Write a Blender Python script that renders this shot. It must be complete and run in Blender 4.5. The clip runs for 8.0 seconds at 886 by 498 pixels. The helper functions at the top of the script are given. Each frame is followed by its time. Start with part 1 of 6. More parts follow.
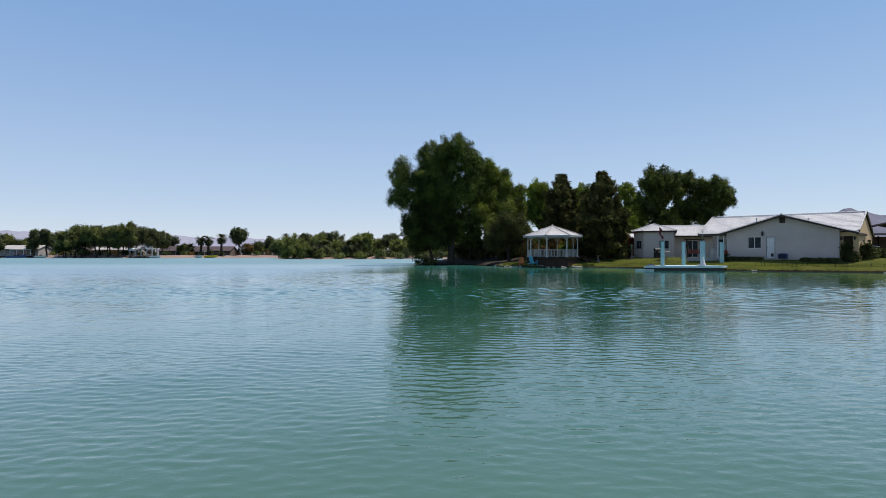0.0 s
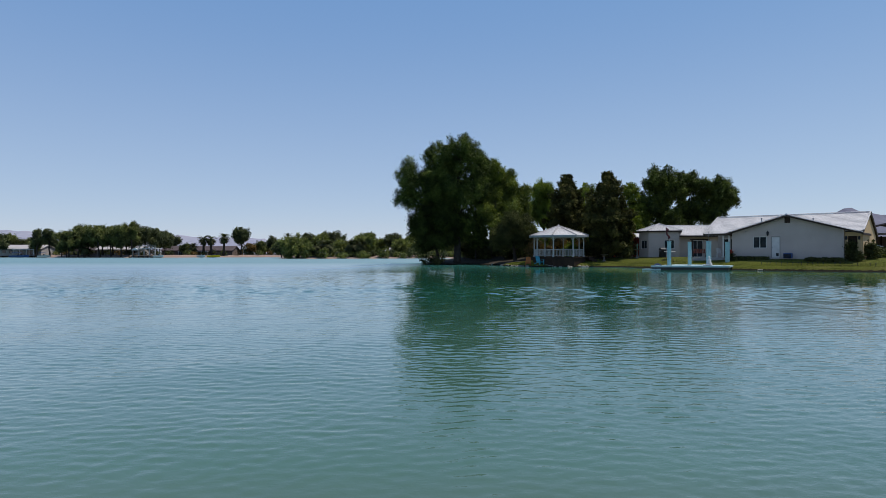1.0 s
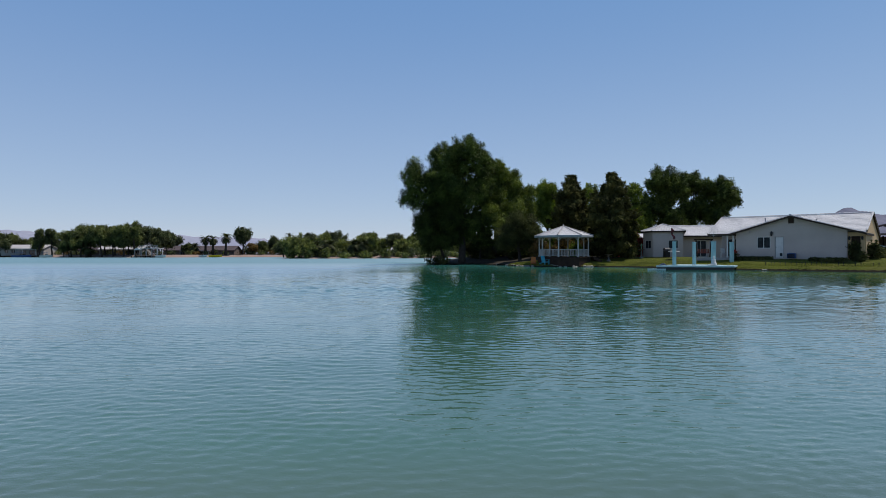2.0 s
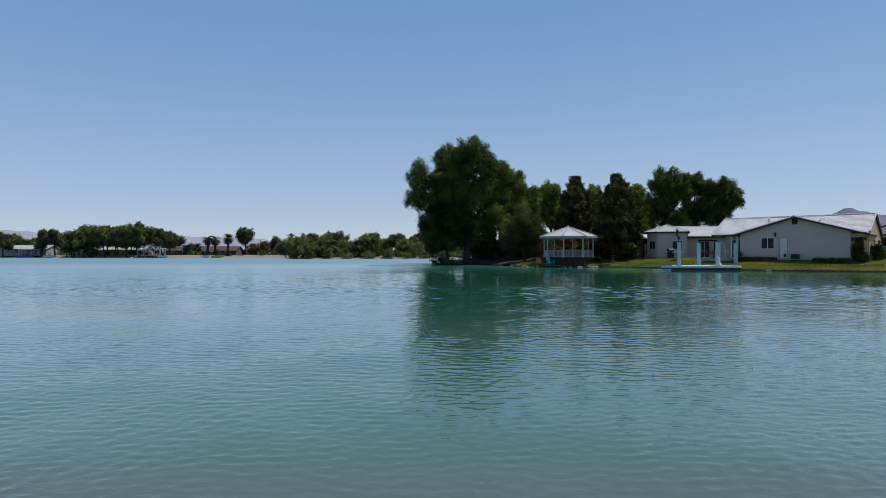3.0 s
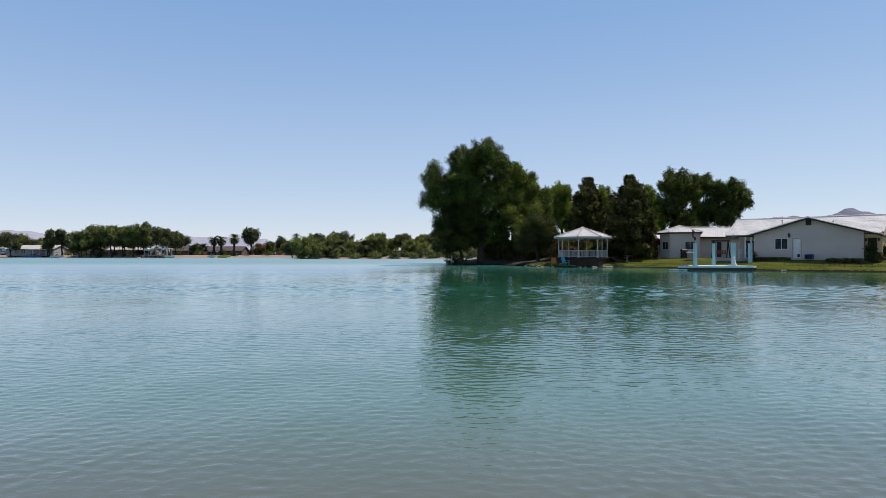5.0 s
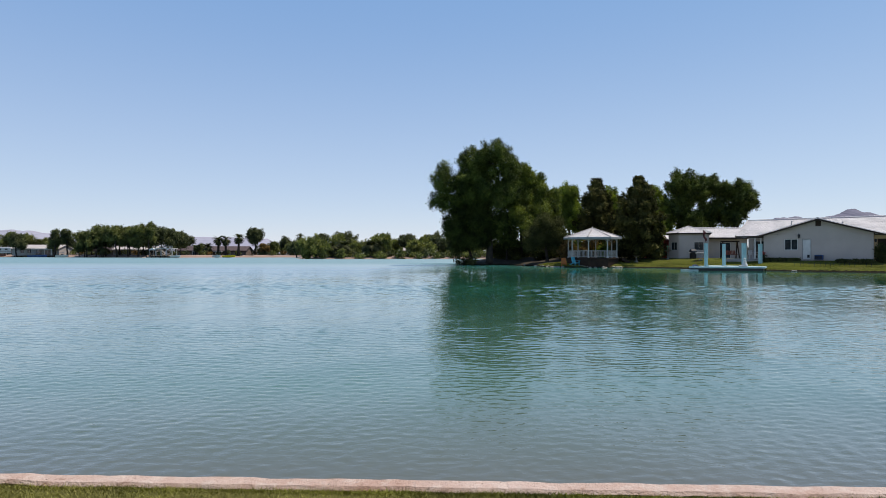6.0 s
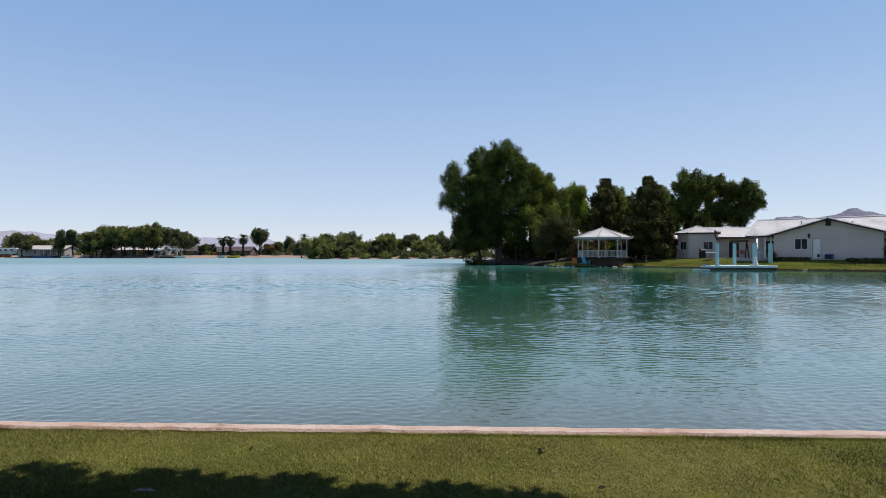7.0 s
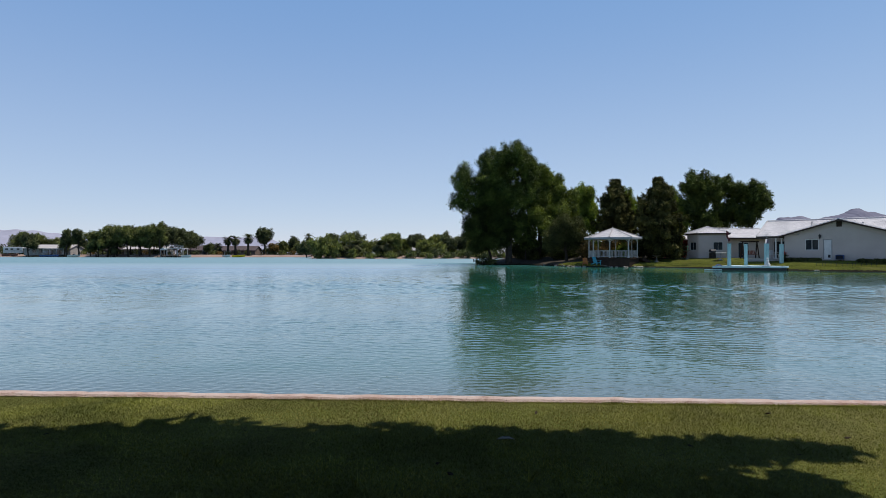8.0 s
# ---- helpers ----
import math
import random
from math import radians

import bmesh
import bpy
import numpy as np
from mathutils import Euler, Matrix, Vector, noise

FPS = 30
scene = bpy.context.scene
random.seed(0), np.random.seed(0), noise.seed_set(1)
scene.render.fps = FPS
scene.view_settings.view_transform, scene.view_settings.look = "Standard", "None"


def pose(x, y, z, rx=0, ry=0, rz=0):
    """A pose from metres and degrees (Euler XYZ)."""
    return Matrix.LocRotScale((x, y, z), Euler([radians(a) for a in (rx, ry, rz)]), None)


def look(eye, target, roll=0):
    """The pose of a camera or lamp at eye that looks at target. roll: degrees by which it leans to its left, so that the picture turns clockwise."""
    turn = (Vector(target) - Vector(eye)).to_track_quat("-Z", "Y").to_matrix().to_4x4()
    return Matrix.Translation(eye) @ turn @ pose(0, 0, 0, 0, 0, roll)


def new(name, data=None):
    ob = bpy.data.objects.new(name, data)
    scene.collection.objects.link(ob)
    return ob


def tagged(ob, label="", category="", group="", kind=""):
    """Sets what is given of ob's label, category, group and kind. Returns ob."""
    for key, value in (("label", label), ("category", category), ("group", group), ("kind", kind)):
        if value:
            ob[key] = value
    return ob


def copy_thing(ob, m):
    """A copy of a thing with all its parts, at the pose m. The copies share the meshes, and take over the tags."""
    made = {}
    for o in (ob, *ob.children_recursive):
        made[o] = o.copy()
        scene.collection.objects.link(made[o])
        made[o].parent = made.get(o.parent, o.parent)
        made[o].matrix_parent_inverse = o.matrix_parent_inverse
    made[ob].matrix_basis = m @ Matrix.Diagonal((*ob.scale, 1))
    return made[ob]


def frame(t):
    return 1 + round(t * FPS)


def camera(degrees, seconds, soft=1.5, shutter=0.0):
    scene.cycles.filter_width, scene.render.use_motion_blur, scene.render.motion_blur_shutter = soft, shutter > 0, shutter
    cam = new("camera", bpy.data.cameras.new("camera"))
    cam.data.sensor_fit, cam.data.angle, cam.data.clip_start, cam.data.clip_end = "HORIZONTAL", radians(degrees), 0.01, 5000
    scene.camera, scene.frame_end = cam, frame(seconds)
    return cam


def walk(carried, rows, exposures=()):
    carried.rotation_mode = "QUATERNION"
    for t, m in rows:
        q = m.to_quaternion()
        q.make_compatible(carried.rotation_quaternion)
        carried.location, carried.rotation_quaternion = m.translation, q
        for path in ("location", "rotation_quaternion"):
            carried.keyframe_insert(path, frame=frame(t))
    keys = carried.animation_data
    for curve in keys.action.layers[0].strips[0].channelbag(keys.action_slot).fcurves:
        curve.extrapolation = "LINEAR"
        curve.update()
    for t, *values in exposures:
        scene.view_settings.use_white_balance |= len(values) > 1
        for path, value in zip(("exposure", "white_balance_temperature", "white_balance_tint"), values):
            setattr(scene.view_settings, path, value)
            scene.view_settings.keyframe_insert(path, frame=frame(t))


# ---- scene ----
cam = camera(73.7, 8.0, soft=0.55)
PATH = [
    (0, (-0.411, -0.069, 1.486), (-0.406, 1.931, 1.504), 0.0),
    (0.5, (-0.849, -0.412, 1.479), (-0.844, 1.588, 1.497), 0.0),
    (1, (-1.276, -0.743, 1.477), (-1.271, 1.257, 1.494), 0.0),
    (1.5, (-1.664, -1.036, 1.482), (-1.658, 0.964, 1.498), 0.0),
    (3, (-2.675, -1.92, 1.548), (-2.67, 0.08, 1.565), 0.0),
    (3.5, (-3.069, -2.179, 1.553), (-3.063, -0.179, 1.57), 0.0),
    (4, (-3.511, -2.433, 1.557), (-3.507, -0.433, 1.574), 0.0),
    (4.5, (-4.01, -2.708, 1.56), (-4.007, -0.708, 1.577), 0.0),
    (6, (-5.731, -3.602, 1.549), (-5.733, -1.602, 1.567), 0.1),
    (6.5, (-6.336, -3.88, 1.541), (-6.341, -1.880, 1.559), 0.1),
    (7, (-6.969, -4.23, 1.547), (-6.975, -2.230, 1.565), 0.0),
    (7.5, (-7.606, -4.55, 1.555), (-7.615, -2.550, 1.572), 0.1),
    (8, (-8.271, -4.885, 1.571), (-8.282, -2.885, 1.588), 0.1),
]
walk(cam, [(t, look(eye, target, roll)) for t, eye, target, roll in PATH],
     exposures=[(0, 0.09, 6670, 11), (0.5, -0.01, 6570, 11), (1.0, -0.14, 6450, 11), (1.5, -0.21, 6330, 11), (3.0, -0.23, 6330, 11), (3.5, -0.11, 6470, 11.5), (4.5, 0.12, 6850, 12), (6.0, 0.17, 6900, 12.5), (7.0, 0.17, 6890, 12.5), (7.5, 0.11, 6720, 12), (8.0, 0.02, 6600, 12)])

# ---- world, sun ----
SUN_TO = Vector((0.93, 0.28, 2.1)).normalized()
world = bpy.data.worlds.new("sky")
scene.world = world
world.use_nodes = True
wn, wl = world.node_tree.nodes, world.node_tree.links
sky = wn.new("ShaderNodeTexSky")
sky.sky_type, sky.sun_disc = "NISHITA", False
sky.sun_elevation = math.asin(SUN_TO.z)
sky.sun_rotation = math.atan2(SUN_TO.x, SUN_TO.y)
sky.air_density, sky.dust_density, sky.ozone_density, sky.altitude = 1.0, 0.0, 3.0, 1200
# desert haze: the clear sky's range is narrowed, a pale blue veil is added, and more of it low down
tc_sky, z_sky, low_sky = wn.new("ShaderNodeTexCoord"), wn.new("ShaderNodeSeparateXYZ"), wn.new("ShaderNodeMapRange")
wl.new(tc_sky.outputs["Generated"], z_sky.inputs[0])
wl.new(z_sky.outputs[2], low_sky.inputs[0])
low_sky.interpolation_type = "SMOOTHSTEP"
for key, value in (("From Min", 0.0), ("From Max", 0.46), ("To Min", 1.0), ("To Max", 0.0)):
    low_sky.inputs[key].default_value = value
veil = []
for mode, tint in (("MULTIPLY", (0.36, 0.288, 0.165)), ("ADD", (0.92, 1.98, 4.14)), ("ADD", (1.22, 1.00, 0.62))):
    mx = wn.new("ShaderNodeMix")
    mx.data_type, mx.blend_type = "RGBA", mode
    mx.inputs[0].default_value, mx.inputs[7].default_value = 1.0, (*tint, 1)
    wl.new(veil[-1].outputs[2] if veil else sky.outputs[0], mx.inputs[6])
    veil.append(mx)
wl.new(low_sky.outputs[0], veil[-1].inputs[0])
wl.new(veil[-1].outputs[2], wn["Background"].inputs[0])
wn["Background"].inputs[1].default_value = 0.135

sun = new("sun", bpy.data.lights.new("sun", "SUN"))
sun.data.energy, sun.data.angle, sun.data.color = 4.9, radians(0.53), (1.0, 0.95, 0.86)
sun.matrix_world = Matrix.Translation((0, 0, 60)) @ SUN_TO.to_track_quat("Z", "Y").to_matrix().to_4x4()


# ---- materials ----
def shader(name, rough=0.6, spec=0.4, metal=0.0):
    mat = bpy.data.materials.new(name)
    mat.use_nodes = True
    bsdf = mat.node_tree.nodes["Principled BSDF"]
    bsdf.inputs["Roughness"].default_value = rough
    bsdf.inputs["Specular IOR Level"].default_value = spec
    bsdf.inputs["Metallic"].default_value = metal
    return mat, mat.node_tree.nodes, mat.node_tree.links, bsdf


def noise_node(n, l, scale, detail=4.0, rough=0.55, stretch=None, coord="Object", turn=0.0):
    tc = n.new("ShaderNodeTexCoord")
    tex = n.new("ShaderNodeTexNoise")
    tex.inputs["Scale"].default_value = scale
    tex.inputs["Detail"].default_value = detail
    tex.inputs["Roughness"].default_value = rough
    if stretch:
        mp = n.new("ShaderNodeMapping")
        mp.inputs["Scale"].default_value = stretch
        mp.inputs["Rotation"].default_value = (0, 0, radians(turn))
        l.new(tc.outputs[coord], mp.inputs[0])
        l.new(mp.outputs[0], tex.inputs["Vector"])
    else:
        l.new(tc.outputs[coord], tex.inputs["Vector"])
    return tex


def ramp(n, l, fac, stops):
    r = n.new("ShaderNodeValToRGB")
    while len(r.color_ramp.elements) < len(stops):
        r.color_ramp.elements.new(0.5)
    for e, (p, c) in zip(r.color_ramp.elements, stops):
        e.position, e.color = p, (*c, 1)
    l.new(fac, r.inputs[0])
    return r.outputs[0]


def mixed(n, l, a, b, fac, mode="MIX"):
    m = n.new("ShaderNodeMix")
    m.data_type, m.blend_type = "RGBA", mode
    for sock, v in ((m.inputs[6], a), (m.inputs[7], b), (m.inputs[0], fac)):
        if hasattr(v, "is_output"):
            l.new(v, sock)
        elif isinstance(v, tuple):
            sock.default_value = (*v, 1)
        else:
            sock.default_value = v
    return m.outputs[2]


def bump(n, l, bsdf, height, strength, distance):
    b = n.new("ShaderNodeBump")
    b.inputs["Strength"].default_value, b.inputs["Distance"].default_value = strength, distance
    l.new(height, b.inputs["Height"])
    l.new(b.outputs[0], bsdf.inputs["Normal"])
    return b


def painted(name, light, dark, scale=1.2, rough=0.7, relief=0.002, grain=40, spec=0.3, per_piece=0.0):
    """A two-scale mottled surface: broad weathering and a fine grain."""
    mat, n, l, b = shader(name, rough, spec)
    broad = noise_node(n, l, scale, 5)
    fine = noise_node(n, l, grain, 3)
    c = ramp(n, l, broad.outputs[0], [(0.3, dark), (0.65, light)])
    f = ramp(n, l, fine.outputs[0], [(0.3, (0.86, 0.86, 0.86)), (0.7, (1, 1, 1))])
    c = mixed(n, l, c, f, 1.0, "MULTIPLY")
    if per_piece:
        info = n.new("ShaderNodeNewGeometry")
        g = ramp(n, l, info.outputs["Random Per Island"], [(0, (1 - per_piece,) * 3), (1, (1, 1, 1))])
        c = mixed(n, l, c, g, 1.0, "MULTIPLY")
    l.new(c, b.inputs["Base Color"])
    bump(n, l, b, fine.outputs[0], 0.6, relief)
    return mat


def leafy(name, dark, light, lucent=0.3, patch=0.6, rough=0.65, odd=None, gloss=0.12, dry=None):
    """Leaves: each a shade of its own, some sun coming through, and noise patches toned like lit and shaded boughs."""
    mat, n, l, b = shader(name, rough, gloss)
    geo = n.new("ShaderNodeNewGeometry")
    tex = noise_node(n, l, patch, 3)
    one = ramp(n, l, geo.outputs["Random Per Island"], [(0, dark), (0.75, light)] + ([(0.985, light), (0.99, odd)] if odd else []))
    # lit and shaded boughs put into the colour as warm and dark patches
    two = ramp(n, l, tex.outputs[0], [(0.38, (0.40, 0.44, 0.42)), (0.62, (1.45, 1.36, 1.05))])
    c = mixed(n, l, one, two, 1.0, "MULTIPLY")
    if dry:
        worn = noise_node(n, l, 0.55, 3, 0.6)
        c = mixed(n, l, c, dry, ramp(n, l, worn.outputs[0], [(0.42, (0, 0, 0)), (0.66, (0.55,) * 3)]))
    l.new(c, b.inputs["Base Color"])
    tr = n.new("ShaderNodeBsdfTranslucent")
    l.new(mixed(n, l, c, (1.1, 1.25, 0.45), 1.0, "MULTIPLY"), tr.inputs[0])
    mx = n.new("ShaderNodeMixShader")
    mx.inputs[0].default_value = lucent
    l.new(b.outputs[0], mx.inputs[1])
    l.new(tr.outputs[0], mx.inputs[2])
    l.new(mx.outputs[0], n["Material Output"].inputs[0])
    return mat


def make_water():
    """Murky turquoise water, sandier in the shallows by the near wall, under a mirror that grows with the slant of the view."""
    mat, n, l, b = shader("lake_water", 0.02, 0.5)
    n.remove(b)
    tc = n.new("ShaderNodeTexCoord")
    sep = n.new("ShaderNodeSeparateXYZ")
    l.new(tc.outputs["Object"], sep.inputs[0])

    def along(a, b, c, d):
        """A value that goes from c to d between two distances from the wall."""
        m = n.new("ShaderNodeMapRange")
        for key, value in (("From Min", a), ("From Max", b), ("To Min", c), ("To Max", d)):
            m.inputs[key].default_value = value
        l.new(sep.outputs[1], m.inputs[0])
        return m.outputs[0]

    def times(p, q):
        m = n.new("ShaderNodeMath")
        m.operation = "MULTIPLY"
        l.new(p, m.inputs[0])
        l.new(q, m.inputs[1])
        return m.outputs[0]

    cloud = noise_node(n, l, 0.12, 3)
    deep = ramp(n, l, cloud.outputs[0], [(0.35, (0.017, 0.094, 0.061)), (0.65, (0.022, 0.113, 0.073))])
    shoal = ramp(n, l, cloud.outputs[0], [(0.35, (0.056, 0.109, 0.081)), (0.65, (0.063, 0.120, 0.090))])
    # body tone by distance: grey at the wall, green, deeper green, paler turquoise
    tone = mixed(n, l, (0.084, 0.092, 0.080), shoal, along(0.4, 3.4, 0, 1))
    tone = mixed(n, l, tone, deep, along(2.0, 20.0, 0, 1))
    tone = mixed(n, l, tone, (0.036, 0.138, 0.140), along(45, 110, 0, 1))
    body = n.new("ShaderNodeBsdfDiffuse")
    l.new(tone, body.inputs[0])
    mirror = n.new("ShaderNodeBsdfGlossy")
    mirror.inputs[0].default_value = (1, 1, 1, 1)
    # the open water is ruffled far off, the cove by the trees lies calm
    cove = n.new("ShaderNodeMapRange")
    for key, value in (("From Min", -14.0), ("From Max", -2.0), ("To Min", 1.0), ("To Max", 0.15)):
        cove.inputs[key].default_value = value
    l.new(sep.outputs[0], cove.inputs[0])
    calm = n.new("ShaderNodeMath")
    calm.operation = "MAXIMUM"
    l.new(cove.outputs[0], calm.inputs[0])
    l.new(along(85, 105, 0.0, 1.0), calm.inputs[1])
    l.new(times(along(20, 75, 0.03, 0.40), calm.outputs[0]), mirror.inputs["Roughness"])
    # fine ripples over the waves, livelier in some patches, fading in the lee of the trees
    c = noise_node(n, l, 1.0, 3, 0.5, (8.0, 12.0, 1), turn=-12)
    d = noise_node(n, l, 1.0, 2, 0.5, (0.05, 0.13, 1), turn=5)
    lively = ramp(n, l, d.outputs[0], [(0.35, (0.45,) * 3), (0.65, (1.0,) * 3)])
    bp = n.new("ShaderNodeBump")
    bp.inputs["Strength"].default_value, bp.inputs["Distance"].default_value = 1.0, 0.007
    l.new(times(times(c.outputs[0], lively), along(6, 60, 1.0, 0.2)), bp.inputs["Height"])
    slant = n.new("ShaderNodeLayerWeight")
    slant.inputs["Blend"].default_value = 0.5
    gloss = ramp(n, l, slant.outputs["Facing"], [(0.0, (0.03,) * 3), (0.52, (0.06,) * 3), (0.61, (0.09,) * 3), (0.69, (0.17,) * 3), (0.826, (0.46,) * 3), (0.913, (0.72,) * 3), (0.975, (0.92,) * 3)])
    for node in (body, mirror, slant):
        l.new(bp.outputs[0], node.inputs["Normal"])
    mx = n.new("ShaderNodeMixShader")
    # far off, the unseen wave faces turned this way take part of the mirror
    l.new(times(gloss, along(38, 100, 1.0, 0.42)), mx.inputs[0])
    l.new(body.outputs[0], mx.inputs[1])
    l.new(mirror.outputs[0], mx.inputs[2])
    l.new(mx.outputs[0], n["Material Output"].inputs[0])
    return mat


def make_concrete():
    """Old pinkish concrete: a broad pink stain, pale worn patches, dark pits and a sandy grain."""
    mat, n, l, b = shader("pink_concrete", 0.88, 0.25)
    stain = noise_node(n, l, 2.2, 4)
    wear = noise_node(n, l, 11, 5, 0.7)
    pits = noise_node(n, l, 48, 3, 0.7)
    grain = noise_node(n, l, 180, 2, 0.7)
    c = ramp(n, l, stain.outputs[0], [(0.35, (0.36, 0.248, 0.208)), (0.65, (0.45, 0.355, 0.320))])
    c = mixed(n, l, c, (0.49, 0.418, 0.385), ramp(n, l, wear.outputs[0], [(0.50, (0, 0, 0)), (0.62, (0.55, 0.55, 0.55))]))
    c = mixed(n, l, c, (0.21, 0.125, 0.09), ramp(n, l, wear.outputs[0], [(0.33, (0.75, 0.75, 0.75)), (0.42, (0, 0, 0))]))
    c = mixed(n, l, c, (0.13, 0.10, 0.08), ramp(n, l, pits.outputs[0], [(0.30, (0.8, 0.8, 0.8)), (0.37, (0, 0, 0))]))
    c = mixed(n, l, c, ramp(n, l, grain.outputs[0], [(0.3, (0.80,) * 3), (0.7, (1.08,) * 3)]), 1.0, "MULTIPLY")
    l.new(c, b.inputs["Base Color"])
    bump(n, l, b, pits.outputs[0], 0.8, 0.012)
    return mat


def make_lawn(name, pale, deep, dry):
    mat, n, l, b = shader(name, 0.9, 0.04)
    broad = noise_node(n, l, 0.35, 4)
    mid = noise_node(n, l, 3.0, 5, 0.7)
    fine = noise_node(n, l, 40, 4, 0.7)
    c = ramp(n, l, mid.outputs[0], [(0.3, deep), (0.7, pale)])
    c = mixed(n, l, c, dry, ramp(n, l, broad.outputs[0], [(0.5, (0, 0, 0)), (0.72, (0.75, 0.75, 0.75))]))
    f = ramp(n, l, fine.outputs[0], [(0.3, (0.55,) * 3), (0.7, (1.1,) * 3)])
    l.new(mixed(n, l, c, f, 1.0, "MULTIPLY"), b.inputs["Base Color"])
    bump(n, l, b, fine.outputs[0], 1.0, 0.03)
    return mat


def make_glass(name, tint):
    mat, n, l, b = shader(name, 0.04, 0.6)
    tex = noise_node(n, l, 1.5, 2)
    l.new(ramp(n, l, tex.outputs[0], [(0.4, tint), (0.6, tuple(v * 1.6 for v in tint))]), b.inputs["Base Color"])
    return mat


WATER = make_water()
LAWN = make_lawn("lawn", (0.130, 0.145, 0.034), (0.080, 0.092, 0.020), (0.20, 0.165, 0.070))
BANK_LAWN = make_lawn("bank_lawn", (0.120, 0.128, 0.026), (0.080, 0.092, 0.018), (0.150, 0.132, 0.045))
SOIL = painted("soil", (0.044, 0.034, 0.023), (0.022, 0.017, 0.011), 0.6, 0.9, 0.02, 12)
# bank-edge mud, darkened to stand for the shadow line at the waterline
SHADED_MUD = painted("shaded_mud", (0.022, 0.019, 0.013), (0.012, 0.010, 0.008), 1.5, 0.9, 0.02, 12, 0.02)
SAND = painted("sand", (0.290, 0.200, 0.160), (0.200, 0.136, 0.106), 0.08, 0.9, 0.03, 4)
CONCRETE = make_concrete()
STUCCO = painted("pale_stucco", (0.475, 0.402, 0.358), (0.415, 0.352, 0.313), 0.5, 0.85, 0.004, 60)
CREAM = painted("cream_stucco", (0.570, 0.402, 0.226), (0.505, 0.352, 0.194), 0.5, 0.85, 0.004, 60)
TILE = painted("pale_roof_tile", (0.535, 0.512, 0.508), (0.475, 0.450, 0.446), 0.6, 0.75, 0.004, 20, per_piece=0.12)
BROWN_TILE = painted("brown_roof_shingle", (0.176, 0.120, 0.116), (0.120, 0.080, 0.080), 0.5, 0.85, 0.005, 12, per_piece=0.2)
FASCIA = painted("dark_fascia_paint", (0.065, 0.047, 0.038), (0.045, 0.033, 0.026), 2, 0.7, 0.002, 40, 0.12)
# white paint greyed to stand for the shade on gazebo and boathouse
SHADED_WHITE = painted("shaded_white_paint", (0.468, 0.451, 0.425), (0.365, 0.348, 0.323), 1.5, 0.6)
WHITE = painted("white_paint", (0.612, 0.595, 0.570), (0.510, 0.493, 0.468), 1.5, 0.5)
DOCK_BLUE = painted("pale_blue_paint", (0.300, 0.490, 0.500), (0.240, 0.410, 0.425), 1.4, 0.5)
DECK_BLUE = painted("faded_blue_deck", (0.420, 0.540, 0.555), (0.340, 0.460, 0.475), 1.0, 0.6)
DARK_WOOD = painted("dark_wood", (0.045, 0.030, 0.022), (0.026, 0.018, 0.014), 2, 0.8, 0.002, 40, 0.08)
RED_WOOD = painted("red_brown_wood", (0.23, 0.075, 0.05), (0.15, 0.05, 0.035), 2, 0.6)
ORANGE = painted("orange_wood", (0.468, 0.145, 0.025), (0.357, 0.102, 0.021), 3, 0.5)
TURQUOISE = painted("turquoise_plastic", (0.051, 0.357, 0.442), (0.043, 0.281, 0.365), 3, 0.4)
STONE = painted("pale_stone", (0.312, 0.281, 0.242), (0.172, 0.148, 0.125), 1.5, 0.85, 0.02, 14, per_piece=0.3)
BARK = painted("bark", (0.050, 0.040, 0.031), (0.026, 0.021, 0.017), 2.5, 0.9, 0.02, 16)
BLACK = painted("black_plastic", (0.025, 0.025, 0.027), (0.016, 0.016, 0.018), 2, 0.5)
DARK_STONE = painted("grey_stone", (0.20, 0.18, 0.16), (0.12, 0.11, 0.095), 3, 0.85)
PALE_STONE = painted("white_cast_stone", (0.62, 0.61, 0.58), (0.48, 0.47, 0.45), 4, 0.8)
VERDIGRIS = painted("verdigris", (0.20, 0.34, 0.24), (0.12, 0.22, 0.15), 4, 0.7)
GREY = painted("grey_metal", (0.30, 0.31, 0.32), (0.22, 0.23, 0.24), 2, 0.45)
RED_CLOTH = painted("dark_red_cloth", (0.13, 0.030, 0.033), (0.045, 0.016, 0.02), 7, 0.9)
YELLOW = painted("yellow_plastic", (0.84, 0.50, 0.02), (0.74, 0.43, 0.02), 1, 0.35)
NAVY = painted("blue_canvas", (0.05, 0.10, 0.26), (0.035, 0.07, 0.19), 1, 0.7)
TAUPE = painted("taupe_wall", (0.16, 0.115, 0.095), (0.11, 0.08, 0.065), 0.4, 0.85)
FAR_BROWN = painted("dark_brown_shingle", (0.080, 0.055, 0.054), (0.058, 0.041, 0.040), 0.5, 0.85, 0.004, 8)
FAR_ROOF = painted("greyed_roof_tile", (0.420, 0.385, 0.368), (0.335, 0.305, 0.295), 0.6, 0.8, 0.004, 8)
FAR_WALL = painted("grey_wall", (0.34, 0.318, 0.298), (0.28, 0.260, 0.242), 0.4, 0.85)
# distance haze is mixed into both hill colours: paler, bluer, low in contrast
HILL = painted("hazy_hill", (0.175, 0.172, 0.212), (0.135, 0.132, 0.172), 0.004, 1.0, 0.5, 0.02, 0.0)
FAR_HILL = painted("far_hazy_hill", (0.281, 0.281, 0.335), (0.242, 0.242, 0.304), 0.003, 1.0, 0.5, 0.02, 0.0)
GLASS = make_glass("dark_glass", (0.02, 0.024, 0.028))
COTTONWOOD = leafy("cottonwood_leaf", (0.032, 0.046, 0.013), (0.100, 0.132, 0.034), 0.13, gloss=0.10)
